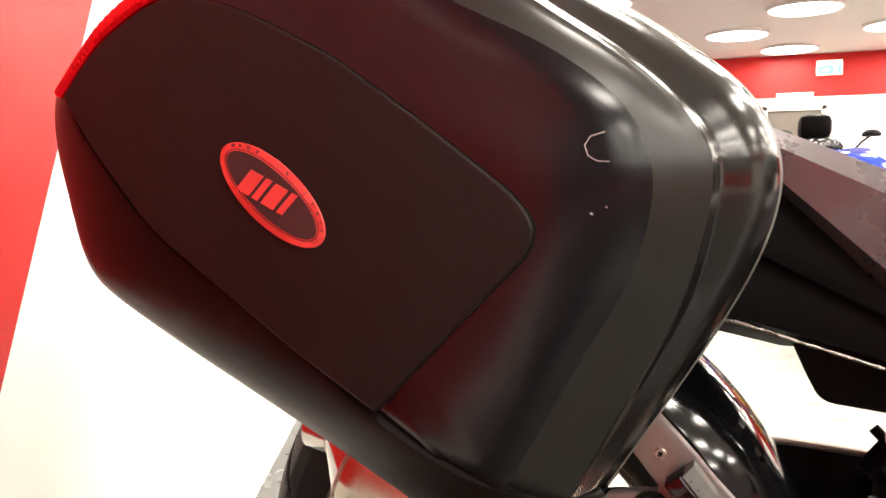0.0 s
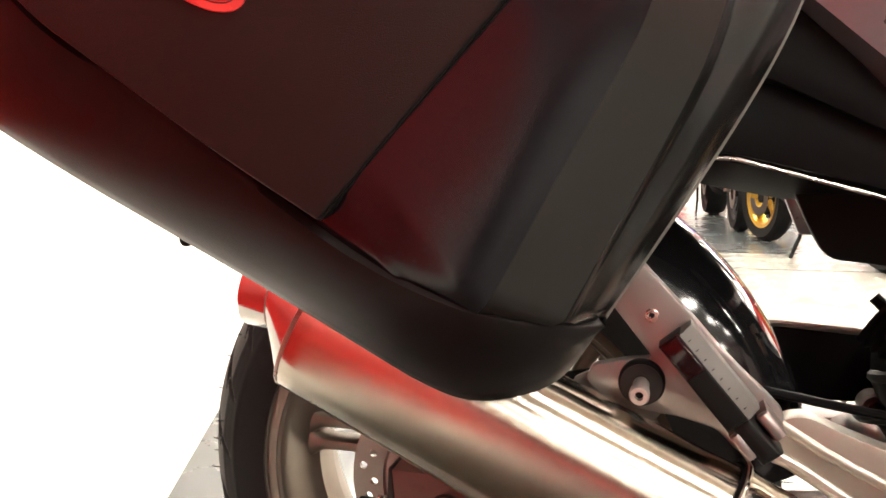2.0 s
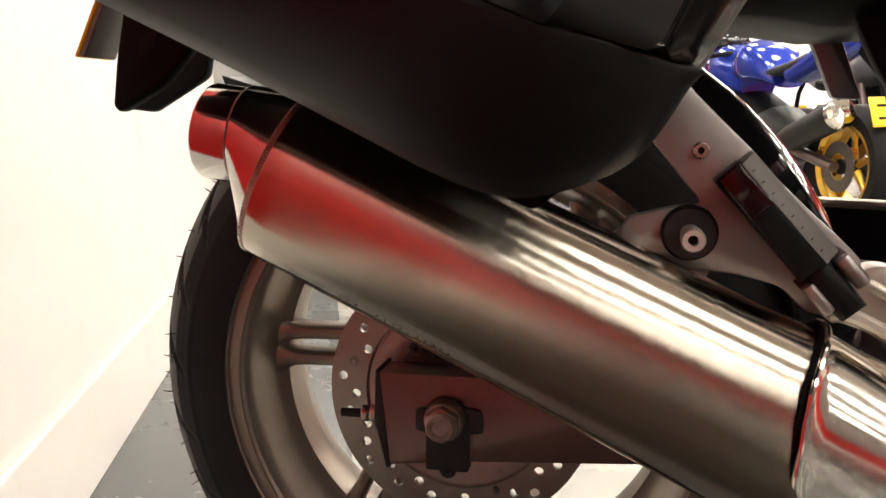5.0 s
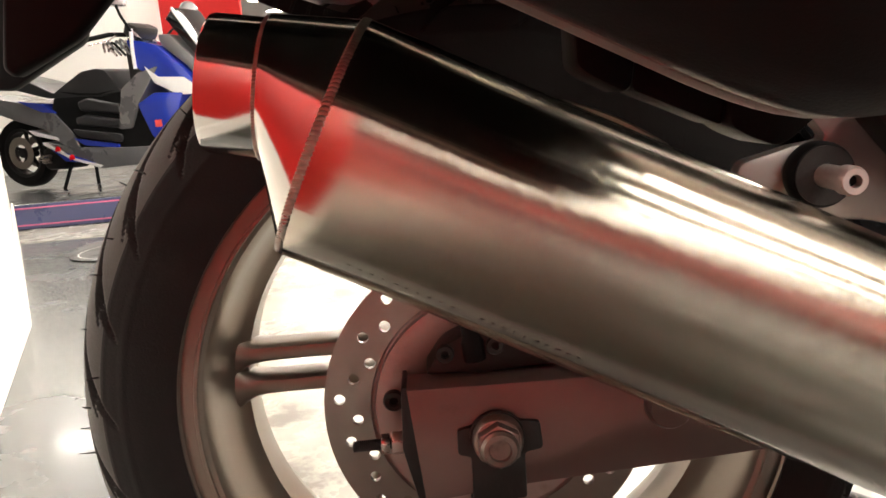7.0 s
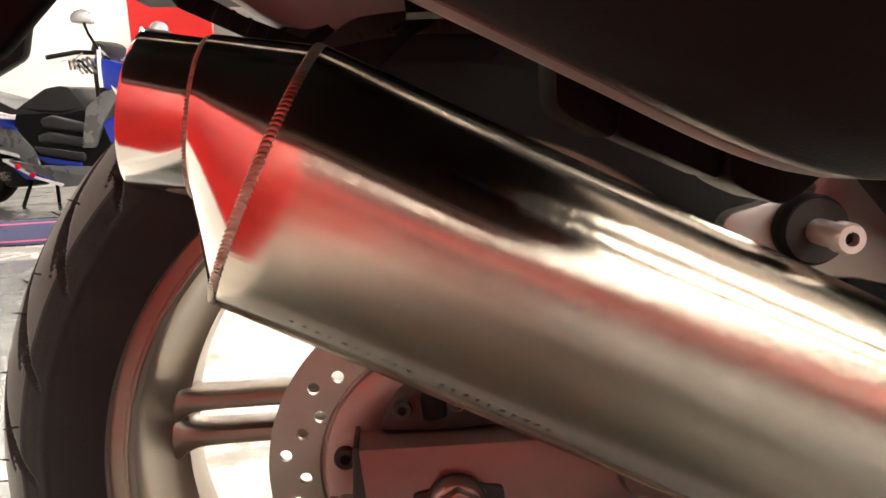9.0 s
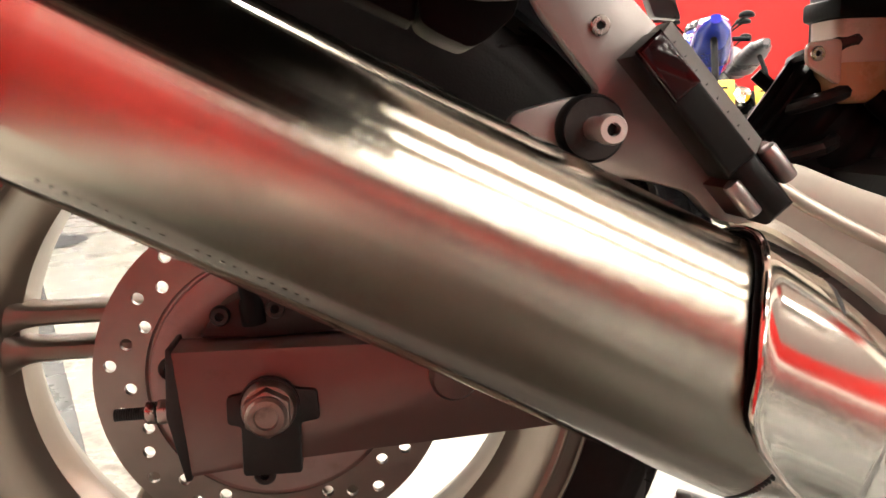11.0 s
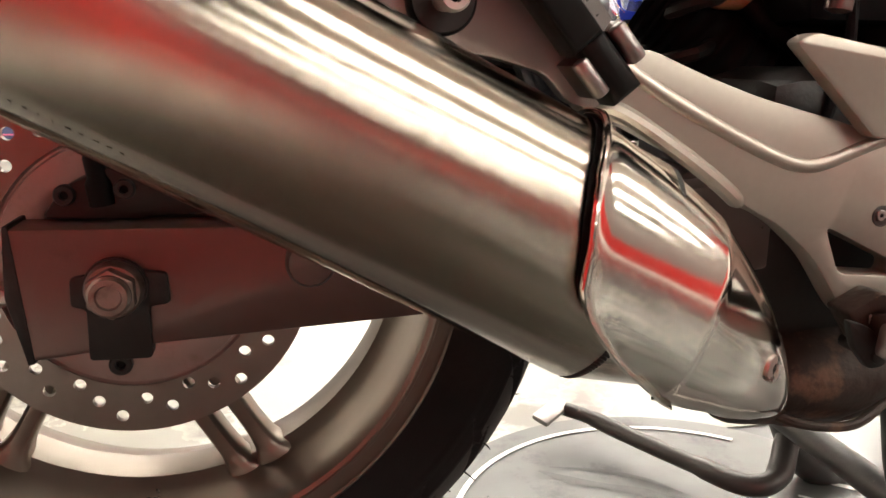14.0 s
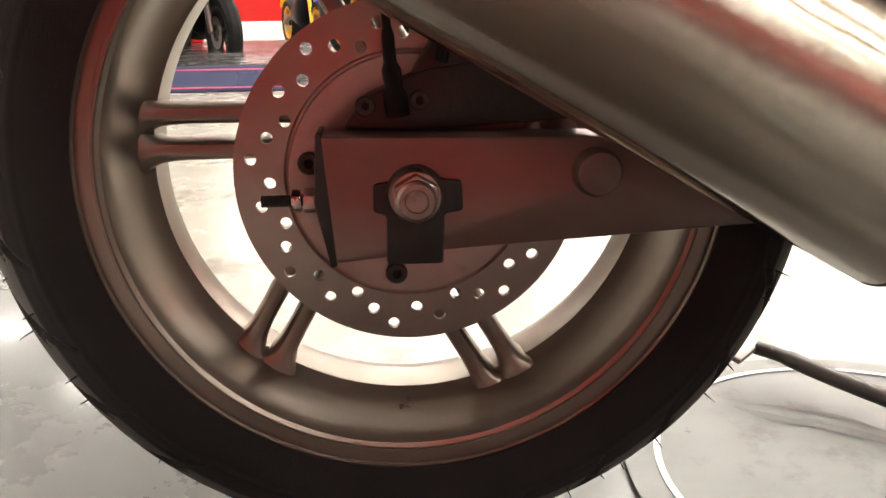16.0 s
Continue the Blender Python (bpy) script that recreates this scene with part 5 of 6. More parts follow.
def spread(points, n=200, soft=5):
    """An outline as distances from the case's middle, at n even angles."""
    ring = [(x, z, 0) for x, z in points]
    fine = smooth_path(ring[-2:] + ring + ring[:2], 6)
    points = [(p.x, p.y) for p in fine[12:12 + 6 * len(points)]]
    out = []
    k = len(points)
    for i in range(n):
        a = -math.pi + math.tau * i / n
        d = Vector((math.cos(a), math.sin(a)))
        best = None
        for j in range(k):
            p = Vector((points[j][0] - CX, points[j][1] - CZ))
            q = Vector((points[(j + 1) % k][0] - CX, points[(j + 1) % k][1] - CZ))
            e = q - p
            den = d.x * e.y - d.y * e.x
            if abs(den) < 1e-9:
                continue
            t = (p.x * e.y - p.y * e.x) / den
            s = (p.x * d.y - p.y * d.x) / den
            if t > 0 and -1e-6 <= s <= 1 + 1e-6:
                best = t if best is None else max(best, t)
        out.append(best)
    for _ in range(soft):
        out = [(out[i - 1] + 2 * out[i] + out[(i + 1) % n]) / 4 for i in range(n)]
    return out


NA = 240
RIM = spread([(-0.276, 0.871), (-0.283, 0.857), (-0.283, 0.829), (-0.277, 0.797), (-0.266, 0.754), (-0.256, 0.730), (-0.238, 0.711), (-0.17, 0.673), (-0.10, 0.6375), (-0.03, 0.602), (0.03, 0.570), (0.07, 0.549), (0.10, 0.540), (0.13, 0.546), (0.153, 0.558), (0.176, 0.592),
              (0.236, 0.688), (0.268, 0.749), (0.280, 0.794), (0.276, 0.822), (0.264, 0.847), (0.244, 0.868), (0.210, 0.893), (0.170, 0.919), (0.08, 0.970), (-0.04, 0.992), (-0.15, 0.962), (-0.197, 0.942), (-0.228, 0.922), (-0.252, 0.900)], NA, 3)
BAND = spread([(-0.238, 0.862), (-0.228, 0.82), (-0.180, 0.750), (-0.085, 0.708), (0.02, 0.640), (0.071, 0.608), (0.112, 0.582), (0.136, 0.572), (0.150, 0.578), (0.164, 0.603), (0.180, 0.633),
               (0.224, 0.717), (0.240, 0.771), (0.244, 0.807), (0.234, 0.830), (0.205, 0.861), (0.155, 0.897), (0.07, 0.95), (-0.04, 0.968), (-0.13, 0.938), (-0.160, 0.924), (-0.192, 0.904), (-0.215, 0.885)], NA, 4)
TRIM_RIDGE = spread([(-0.207, 0.857), (-0.184, 0.820), (-0.131, 0.761), (-0.066, 0.719), (0.03, 0.650), (0.071, 0.626), (0.10, 0.614), (0.125, 0.617), (0.14, 0.637), (0.198, 0.741), (0.210, 0.788), (0.206, 0.819),
                (0.187, 0.848), (0.146, 0.878), (0.094, 0.905), (0.04, 0.935), (-0.05, 0.945), (-0.10, 0.935), (-0.138, 0.919), (-0.167, 0.898), (-0.190, 0.878)], NA, 7)
RIDGE = spread([(-0.207, 0.857), (-0.184, 0.820), (-0.131, 0.761), (-0.066, 0.719), (0.03, 0.652), (0.066, 0.628), (0.092, 0.610), (0.108, 0.600), (0.121, 0.605), (0.14, 0.637), (0.168, 0.688), (0.198, 0.741), (0.210, 0.788), (0.206, 0.819),
                (0.187, 0.848), (0.146, 0.878), (0.094, 0.905), (0.04, 0.935), (-0.05, 0.945), (-0.10, 0.935), (-0.138, 0.919), (-0.167, 0.898), (-0.190, 0.878)], NA, 3)


def ring_at(rad, y, grow=0.0, scale=1.0):
    out = []
    for i, r in enumerate(rad):
        a = -math.pi + math.tau * i / NA
        q = r * scale + grow
        out.append(Vector((CX + q * math.cos(a), y, CZ + q * math.sin(a))))
    return out


def blend(a, b, f):
    return [x + (y - x) * f for x, y in zip(a, b)]


A_TIP = math.atan2(0.858 - CZ, -0.207 - CX)
A_END = math.atan2(0.594 - CZ, 0.176 - CX)


def in_trim(i):
    a = -math.pi + math.tau * (i + 0.5) / NA
    return a > A_TIP or a < A_END


SEAM = [(0.080, 0.6215), (0.098, 0.614), (0.118, 0.607), (0.138, 0.602), (0.155, 0.597), (0.174, 0.5915)]
SEAM_A = [math.atan2(z - CZ, x - CX) for x, z in SEAM]
SEAM_R = [math.hypot(x - CX, z - CZ) for x, z in SEAM]


def held(q, a):
    """The lid ends at the trim's seam."""
    return min(q, float(np.interp(a, SEAM_A, SEAM_R)) + 0.001) if SEAM_A[0] <= a <= A_END else q


def bulge(x):
    """How far the face stands out, more towards the front."""
    return 0.010 * max(0.0, min(1.0, (x + 0.2) / 0.35))


def face_reach(r, a):
    """How far in from the ridge the face begins to fall."""
    top = max(0.0, min(1.0, (CZ + r * math.sin(a) - 0.80) / 0.1)) * max(0.0, min(1.0, (CX + r * math.cos(a) + 0.12) / 0.12))
    return 0.026 + 0.054 * max(bulge(CX + r * math.cos(a)) / 0.010, top)


def face_depth(x, g, reach):
    """Where the face lies, g inside the ridge: a slow fall and a rounded edge."""
    plane = -0.4695 - bulge(x)
    return plane + (-0.4655 - plane) * max(0.0, 1 - g / reach) ** 1.25 + 0.003 * max(0.0, 1 - g / 0.022) ** 2


def face_ring(g):
    """A ring of the lid face, g inside the ridge."""
    out = []
    for i, r in enumerate(RIDGE):
        a = -math.pi + math.tau * i / NA
        q = max(0.004, held(r, a) - g)
        x, z = CX + q * math.cos(a), CZ + q * math.sin(a)
        reach = face_reach(r, a)
        out.append(Vector((x, face_depth(x, g, reach), z)))
    return out


face_rings = [face_ring(g) for g in (0.5, 0.12, 0.095, 0.08, 0.068, 0.057, 0.047, 0.038, 0.030, 0.024, 0.0205, 0.017, 0.0135, 0.010, 0.007, 0.0045, 0.002, 0.0)]
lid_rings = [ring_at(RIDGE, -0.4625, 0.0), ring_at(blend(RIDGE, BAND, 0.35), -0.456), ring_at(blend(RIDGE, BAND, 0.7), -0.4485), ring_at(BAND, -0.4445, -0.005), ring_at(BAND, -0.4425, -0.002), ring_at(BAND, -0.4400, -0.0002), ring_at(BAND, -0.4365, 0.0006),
             ring_at(blend(BAND, RIM, 0.12), -0.4325), ring_at(blend(BAND, RIM, 0.45), -0.4245), ring_at(blend(BAND, RIM, 0.8), -0.412), ring_at(RIM, -0.402, -0.003), ring_at(RIM, -0.396, 0.0), ring_at(RIM, -0.388, 0.0005), ring_at(RIM, -0.384, -0.001), ring_at(RIM, -0.383, -0.008)]
YTAB = ((0.0, -0.4645), (0.1, -0.4615), (0.35, -0.450), (0.62, -0.434), (0.86, -0.415), (1.0, -0.402))
for ring in lid_rings:
    for i, p in enumerate(ring):
        a = -math.pi + math.tau * i / NA
        q = math.hypot(p.x - CX, p.z - CZ)
        p.x, p.z = CX + (p.x - CX) * held(q, a) / q, CZ + (p.z - CZ) * held(q, a) / q


def trim_start(i):
    """Where the trim's upper seam leaves the ridge and runs back to the rim, at the front end."""
    a = -math.pi + math.tau * i / NA
    if a > 0.5 or a < SEAM_A[0]:
        return 0.0
    q = float(np.interp(a, SEAM_A, SEAM_R))
    return max(0.0, min(0.96, (q - TRIM_RIDGE[i]) / (RIM[i] - TRIM_RIDGE[i])))


def trim_ring(f, grow):
    out = []
    for i in range(NA):
        a = -math.pi + math.tau * i / NA
        g = trim_start(i) + (1 - trim_start(i)) * f
        q = TRIM_RIDGE[i] + (RIM[i] - TRIM_RIDGE[i]) * g + grow
        y = float(np.interp(g, [p[0] for p in YTAB], [p[1] for p in YTAB])) - 0.6 * grow
        out.append(Vector((CX + q * math.cos(a), y, CZ + q * math.sin(a))))
    return out


trim_rings = [[p + Y * 0.002 for p in trim_ring(0, -0.006)], trim_ring(0, -0.001), trim_ring(0.0, 0.0026), trim_ring(0.03, 0.003), trim_ring(0.12, 0.0034), trim_ring(0.35, 0.004), trim_ring(0.62, 0.004), trim_ring(0.86, 0.003),
              ring_at(RIM, -0.402, 0.0012), ring_at(RIM, -0.393, 0.0018), ring_at(RIM, -0.385, 0.0005), ring_at(RIM, -0.382, -0.008)]
lid = part("lid_shell", lofted(face_rings[1:], True, True), M_CASE_SHINE, case, "semi-gloss black lid face", angle=50)


def banded(rings, keep):
    bm = bmesh.new()
    rows = [[bm.verts.new(p) for p in r] for r in rings]
    for a, b in zip(rows, rows[1:]):
        for i in range(NA):
            if keep(i):
                j = (i + 1) % NA
                bm.faces.new((a[i], a[j], b[j], b[i]))
    bmesh.ops.delete(bm, geom=[v for v in bm.verts if not v.link_faces], context="VERTS")
    return bm


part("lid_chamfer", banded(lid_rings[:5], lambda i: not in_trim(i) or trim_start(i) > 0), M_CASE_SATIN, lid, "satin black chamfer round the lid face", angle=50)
part("lid_rim", banded(lid_rings[4:], lambda i: not in_trim(i) or trim_start(i) > 0), M_CASE_RIM, lid, "stepped semi-gloss black lid edge", angle=40)
part("lower_trim", banded(trim_rings, in_trim), M_CASE, lid, "grained black lower trim", angle=50)
# panel on the face
panel_out = [(-0.2070, 0.861), (-0.1818, 0.8230), (-0.1302, 0.7635), (-0.0672, 0.7204), (-0.0131, 0.6830), (0.0395, 0.6508), (0.090, 0.7035), (0.1405, 0.7555), (0.1445, 0.7735), (0.130, 0.7915), (0.078, 0.8315), (0.014, 0.877), (-0.034, 0.902), (-0.066, 0.9165), (-0.110, 0.9255), (-0.136, 0.9175), (-0.1705, 0.898), (-0.1905, 0.8795)]
panel_r = [0.004, 0.02, 0.02, 0.02, 0.02, 0.002, 0.02, 0.012, 0.012, 0.012, 0.02, 0.02, 0.02, 0.02, 0.02, 0.02, 0.02, 0.02]
panel_out = [(0.247 + (x - 0.247) * (1 - bulge(x) / 0.44), 0.775 + (z - 0.775) * (1 - bulge(x) / 0.44)) for x, z in panel_out]


def proud(bm):
    """Lets a flat plate follow the lean of the face."""
    for v in bm.verts:
        v.co.y -= bulge(v.co.x)
    return bm


panel = part("face_panel", proud(slab(rounded(panel_out, panel_r, 4), -0.4735, -0.466, 0.0022, 3)), M_PANEL, lid, "matt black fabric-grain panel")
part("panel_groove", proud(slab([(x + (x - CX) * 0.0014 / 0.2, z + (z - CZ) * 0.0014 / 0.2) for x, z in [(p[0], p[1]) for p in rounded(panel_out, panel_r, 4)]], -0.4698, -0.4640, 0.0)), M_INK_SHADE, lid)
# red reflector strip up the rear edge, with its ribs
edge = smooth_path([(-0.2085, 0.860, 0), (-0.1905, 0.8795, 0), (-0.1705, 0.898, 0), (-0.136, 0.9175, 0), (-0.110, 0.9255, 0)], 6)
edge_out = [(edge[min(k + 1, len(edge) - 1)] - edge[max(k - 1, 0)]).normalized() for k in range(len(edge))]


def strip_row(off, y):
    """A line along the panel's rear edge, moved outwards."""
    return [Vector((p.x - d.y * off, y, p.y + d.x * off)) for p, d in zip(edge, edge_out)]


srow = [strip_row(off, y) for off, y in ((0.0006, -0.468), (0.0012, -0.4722), (0.0040, -0.4738), (0.0085, -0.4715), (0.030, -0.447))]
strip = part("red_reflector_strip", lofted(srow, False), M_REDREF, lid, "ribbed red plastic reflector strip")
for k in range(len(edge)):
    part("reflector_rib", tube([row[k] - Y * 0.0002 for row in srow[1:]], [0.0004, 0.0007, 0.0007, 0.0005], 6), M_REDREF, strip)
# case body behind the lid
body_rings = [ring_at(RIM, -0.383, -0.010), ring_at(RIM, -0.376, -0.006), ring_at(RIM, -0.368, -0.002), ring_at(RIM, -0.352, -0.004), ring_at(RIM, -0.30, -0.014), ring_at(RIM, -0.27, -0.026), ring_at(RIM, -0.25, -0.045)]
shell = part("base_shell", lofted(body_rings, True, True, True), M_CASE_BASE, case, "grained black base shell", angle=50)
part("lid_seal", lofted([ring_at(RIM, -0.3835, -0.006), ring_at(RIM, -0.3825, 0.0008), ring_at(RIM, -0.379, 0.0024), ring_at(RIM, -0.374, 0.0022), ring_at(RIM, -0.371, 0.0002), ring_at(RIM, -0.369, -0.006)], True), M_SEAL, shell, "pale grey rubber lid seal")
hook = part("latch_hook", slab(rounded([(0.0285, 0.60), (0.0285, 0.563), (0.033, 0.559), (0.0455, 0.552), (0.0485, 0.554), (0.056, 0.60)], 0.003), -0.342, -0.312, 0.002), M_CASE_BASE, case, "black latch block under the case")
part("latch_bar", slab(rounded([(0.050, 0.60), (0.0492, 0.5525), (0.082, 0.5365), (0.086, 0.555), (0.088, 0.60)], 0.002), -0.338, -0.312, 0.0015), M_CASE_BASE, hook)
part("latch_lip", slab(rounded([(0.083, 0.60), (0.0835, 0.5365), (0.0905, 0.532), (0.1005, 0.5275), (0.106, 0.530), (0.116, 0.538), (0.122, 0.56)], 0.003), -0.343, -0.310, 0.002), M_CASE_BASE, hook)
part("case_bracket", box(0.0, -0.245, 0.72, 0.34, 0.12, 0.03, 0.008), M_BLACK, case, "black tubular case bracket")

# oval badge
BC = Vector((-0.0285, -0.4791, 0.7903))
BA, BB = 0.0475, 0.0205
BROT = radians(-40)


def oval(a, b, y, n=72):
    out = []
    for k in range(n):
        t = math.tau * k / n
        x, z = a * math.cos(t), b * math.sin(t)
        out.append(Vector((BC.x + x * math.cos(BROT) - z * math.sin(BROT), y, BC.z + x * math.sin(BROT) + z * math.cos(BROT))))
    return out


badge = part("badge", lofted([oval(BA, BB, BC.y), oval(BA, BB, BC.y - 0.0012), oval(BA - 0.0006, BB - 0.0006, BC.y - 0.0016), oval(0.001, 0.001, BC.y - 0.0017)], True), M_BADGERED, lid, "red oval badge with a dark middle")
part("badge_field", lofted([oval(BA - 0.0062, BB - 0.0062, BC.y - 0.0015), oval(BA - 0.0062, BB - 0.0062, BC.y - 0.0021), oval(0.001, 0.001, BC.y - 0.0022)], True), M_BADGEDARK, badge, "dark badge centre")
part("badge_line", lofted([oval(BA - 0.0052, BB - 0.0052, BC.y - 0.0020), oval(BA - 0.0046, BB - 0.0046, BC.y - 0.0020)], True), M_BADGEDARK, badge, smooth=False)
LROT = radians(-27)


def badge_shape(x, w, h):
    """A slanted red bar on the badge."""
    pts = [(x - w, -h), (x + w, -h), (x + w + 0.005, h), (x - w + 0.005, h)]
    return slab([(BC.x + a * math.cos(LROT) - b * math.sin(LROT), BC.z + a * math.sin(LROT) + b * math.cos(LROT)) for a, b in pts], BC.y - 0.0029, BC.y - 0.0020, 0.0)


for x, w in ((-0.0195, 0.0052), (-0.0095, 0.0024), (0.0008, 0.0052), (0.0112, 0.0024)):
    part("badge_bar", badge_shape(x, w, 0.0082), M_BADGERED, badge, smooth=False)


for k, ch in enumerate("MADE IN ITALY"):
    if ch == " ":
        continue
    t = radians(158 - 11.6 * k)
    x, z = (BA - 0.0022) * math.cos(t), (BB - 0.0022) * math.sin(t)
    up = math.atan2(z / BB ** 2, x / BA ** 2) - math.pi / 2

    def put(co, x=x, z=z, up=up):
        px, pz = x + co.x * math.cos(up) - co.y * math.sin(up), z + co.x * math.sin(up) + co.y * math.cos(up)
        return Vector((BC.x + px * math.cos(BROT) - pz * math.sin(BROT), BC.y - 0.0019 - co.z, BC.z + px * math.sin(BROT) + pz * math.cos(BROT)))

    words("badge_letter", ch, 0.0034, 0.0003, M_BADGEDARK, badge, put)
# old scratches on the lid
def on_face(x, z):
    a = math.atan2(z - CZ, x - CX)
    r = RIDGE[int(round((a + math.pi) / math.tau * NA)) % NA]
    g = r - math.hypot(x - CX, z - CZ)
    return Vector((x, face_depth(x, g, face_reach(r, a)) - 0.0002, z))


for pts, r in (([(0.184, 0.8255), (0.176, 0.823), (0.173, 0.818), (0.175, 0.812), (0.180, 0.809), (0.187, 0.8085)], 0.00035), ([(0.1765, 0.7795), (0.178, 0.7785)], 0.0006), ([(0.185, 0.783), (0.186, 0.7825)], 0.0005)):
    part("scratch", tube([on_face(x, z) for x, z in pts], r, 6), M_SCRATCH, lid)

# ---- showroom behind ----
PLAT_Z = 0.14
platform = thing("display_platform", (-2.6, 6.0, FLOOR), "low dark blue display platform with pink trim lines", "platform")
part("platform_top", plate(-6.5, -0.55, 4.35, 8.6, FLOOR, PLAT_Z, 0.01), M_PLATTOP, platform, smooth=False)
part("platform_front", plate(-6.5, -0.55, 4.335, 4.349, FLOOR + 0.006, PLAT_Z - 0.006), M_PLATFORM, platform, "blue vinyl front", smooth=False)
for z in (0.005, 0.11):
    for x0 in (-6.2, -4.4, -2.9, -1.6):
        part("trim_line", plate(x0, x0 + 1.15, 4.328, 4.334, z, z + 0.008), M_PINK, platform, smooth=False)


def wheel_parts(parent, x, z, r, w, rim_mat, axle_mat):
    """A road wheel of a parked machine: tyre, spoked rim, disc."""
    tw = part("wheel", turned([(r * 0.70, -w * 0.8), (r * 0.92, -w), (r, -w * 0.45), (r, w * 0.45), (r * 0.92, w), (r * 0.70, w * 0.8), (r * 0.68, 0)], x, z, 56, True), M_RUBBER, parent)
    part("rim", turned([(r * 0.62, -w * 0.7), (r * 0.71, -w * 0.85), (r * 0.71, w * 0.85), (r * 0.62, w * 0.7)], x, z, 56, True), rim_mat, tw)
    for k in range(5):
        a = math.tau * k / 5 + 0.3
        c, s = math.cos(a), math.sin(a)
        part("spoke", tube([(x + c * 0.03, 0, z + s * 0.03), (x + c * r * 0.4, 0, z + s * r * 0.4), (x + c * r * 0.66, 0, z + s * r * 0.66)], [0.022, 0.014, 0.022], 10), rim_mat, tw)
    part("hub", rod((x, -w * 0.9, z), (x, w * 0.9, z), 0.04), axle_mat, tw)
    for sy in (-1, 1):
        part("disc", turned([(0.07, sy * w * 1.0), (0.13, sy * w * 1.0), (0.13, sy * w * 1.06), (0.07, sy * w * 1.06)], x, z, 40, True), M_DISC, tw)
    return tw


def hull(rows, mat, name, parent, label="", n=20, p=0.75):
    """Bodywork lofted along x through ovals: (x, z, half width, half height)."""
    rings = []
    for x, z, w, h in rows:
        rings.append([Vector((x, w * math.copysign(abs(math.sin(a)) ** p, math.sin(a)), z + h * math.copysign(abs(math.cos(a)) ** p, math.cos(a)))) for a in [math.tau * k / n for k in range(n)]])
    return part(name, lofted(rings, True, True, True), mat, parent, label, angle=60)


def sport_bike(name, paint, trim, wheels, label, plate_label=True):
    """A parked sports motorcycle, nose towards +x, standing at the origin."""
    b = thing(name, (0, 0, 0), label, "motorcycle", "parked motorcycles")
    wheel_parts(b, -0.68, 0.31, 0.31, 0.085, wheels, M_DARKSTEEL)
    wheel_parts(b, 0.72, 0.30, 0.30, 0.06, wheels, M_DARKSTEEL)
    hull([(-0.05, 0.78, 0.10, 0.05), (0.05, 0.86, 0.15, 0.10), (0.22, 0.90, 0.17, 0.13), (0.38, 0.88, 0.14, 0.10), (0.46, 0.86, 0.08, 0.05)], paint, "tank", b)
    hull([(-0.85, 0.98, 0.03, 0.025), (-0.7, 0.95, 0.09, 0.05), (-0.45, 0.88, 0.12, 0.06), (-0.2, 0.80, 0.12, 0.05)], paint, "tail", b)
    hull([(-0.55, 0.935, 0.08, 0.025), (-0.25, 0.845, 0.13, 0.035), (0.0, 0.82, 0.12, 0.03)], M_SEAT, "seat", b)
    f = hull([(0.30, 0.80, 0.12, 0.12), (0.5, 0.88, 0.19, 0.15), (0.68, 0.92, 0.17, 0.12), (0.83, 0.86, 0.08, 0.06)], paint, "fairing", b)
    part("headlight", box(0.79, 0.06, 0.87, 0.06, 0.07, 0.05, 0.015, (0, 20, 20)), M_BIKEWHITE, f)
    part("headlight", box(0.79, -0.06, 0.87, 0.06, 0.07, 0.05, 0.015, (0, 20, -20)), M_BIKEWHITE, f)
    hull([(-0.1, 0.42, 0.10, 0.10), (0.15, 0.45, 0.18, 0.22), (0.4, 0.55, 0.19, 0.22), (0.52, 0.6, 0.12, 0.12)], trim, "side_fairing", b)
    hull([(-0.25, 0.42, 0.14, 0.10), (0.0, 0.45, 0.17, 0.18), (0.3, 0.42, 0.15, 0.14)], M_DARKSTEEL, "engine", b)
    part("swingarm", join(tube([(-0.68, -0.11, 0.31), (-0.3, -0.12, 0.40), (-0.1, -0.11, 0.42)], 0.03, 10), tube([(-0.68, 0.11, 0.31), (-0.3, 0.12, 0.40), (-0.1, 0.11, 0.42)], 0.03, 10)), M_ARM, b)
    for sy in (-0.1, 0.1):
        part("fork_leg", rod((0.72, sy, 0.30), (0.50, sy, 0.98), 0.026), M_GOLD if wheels is M_GOLD else M_ARM, b)
        part("mirror", hull_bm((0.6, sy * 2.9, 1.13), 0.07, 0.035), M_BLACK, b)
        part("mirror_stalk", tube([(0.58, sy * 1.4, 1.0), (0.59, sy * 2.2, 1.08), (0.6, sy * 2.8, 1.12)], 0.008, 8), M_BLACK, b)
        part("handlebar", rod((0.45, sy * 0.8, 0.97), (0.36, sy * 3.0, 0.95), 0.016), M_BLACK, b)
    sil = part("silencer", tube([(-0.1, 0.15, 0.38), (-0.25, 0.16, 0.42), (-0.4, 0.165, 0.46), (-0.78, 0.16, 0.575)], [0.03, 0.05, 0.072, 0.076], 20), M_DARKSTEEL, b)
    part("silencer_cap", turned_on([(0.078, 0), (0.079, 0.03), (0.06, 0.05), (0.028, 0.055), (0.026, 0.03), (0.001, 0.03)], (-0.77, 0.16, 0.572), (-0.96, 0, 0.29)), M_POLISH, sil)
    part("mudguard", hull_bm((0.72, 0, 0.58), 0.17, 0.045, 0.07), paint, b)
    part("screen", hull_bm((0.66, 0, 1.05), 0.12, 0.08, 0.13), M_GLOSS, b)
    pl = part("number_plate", box(-0.93, 0, 0.58, 0.006, 0.2, 0.15, 0.002, (0, 20, 0)), M_YELLOW, b, "yellow rear number plate")
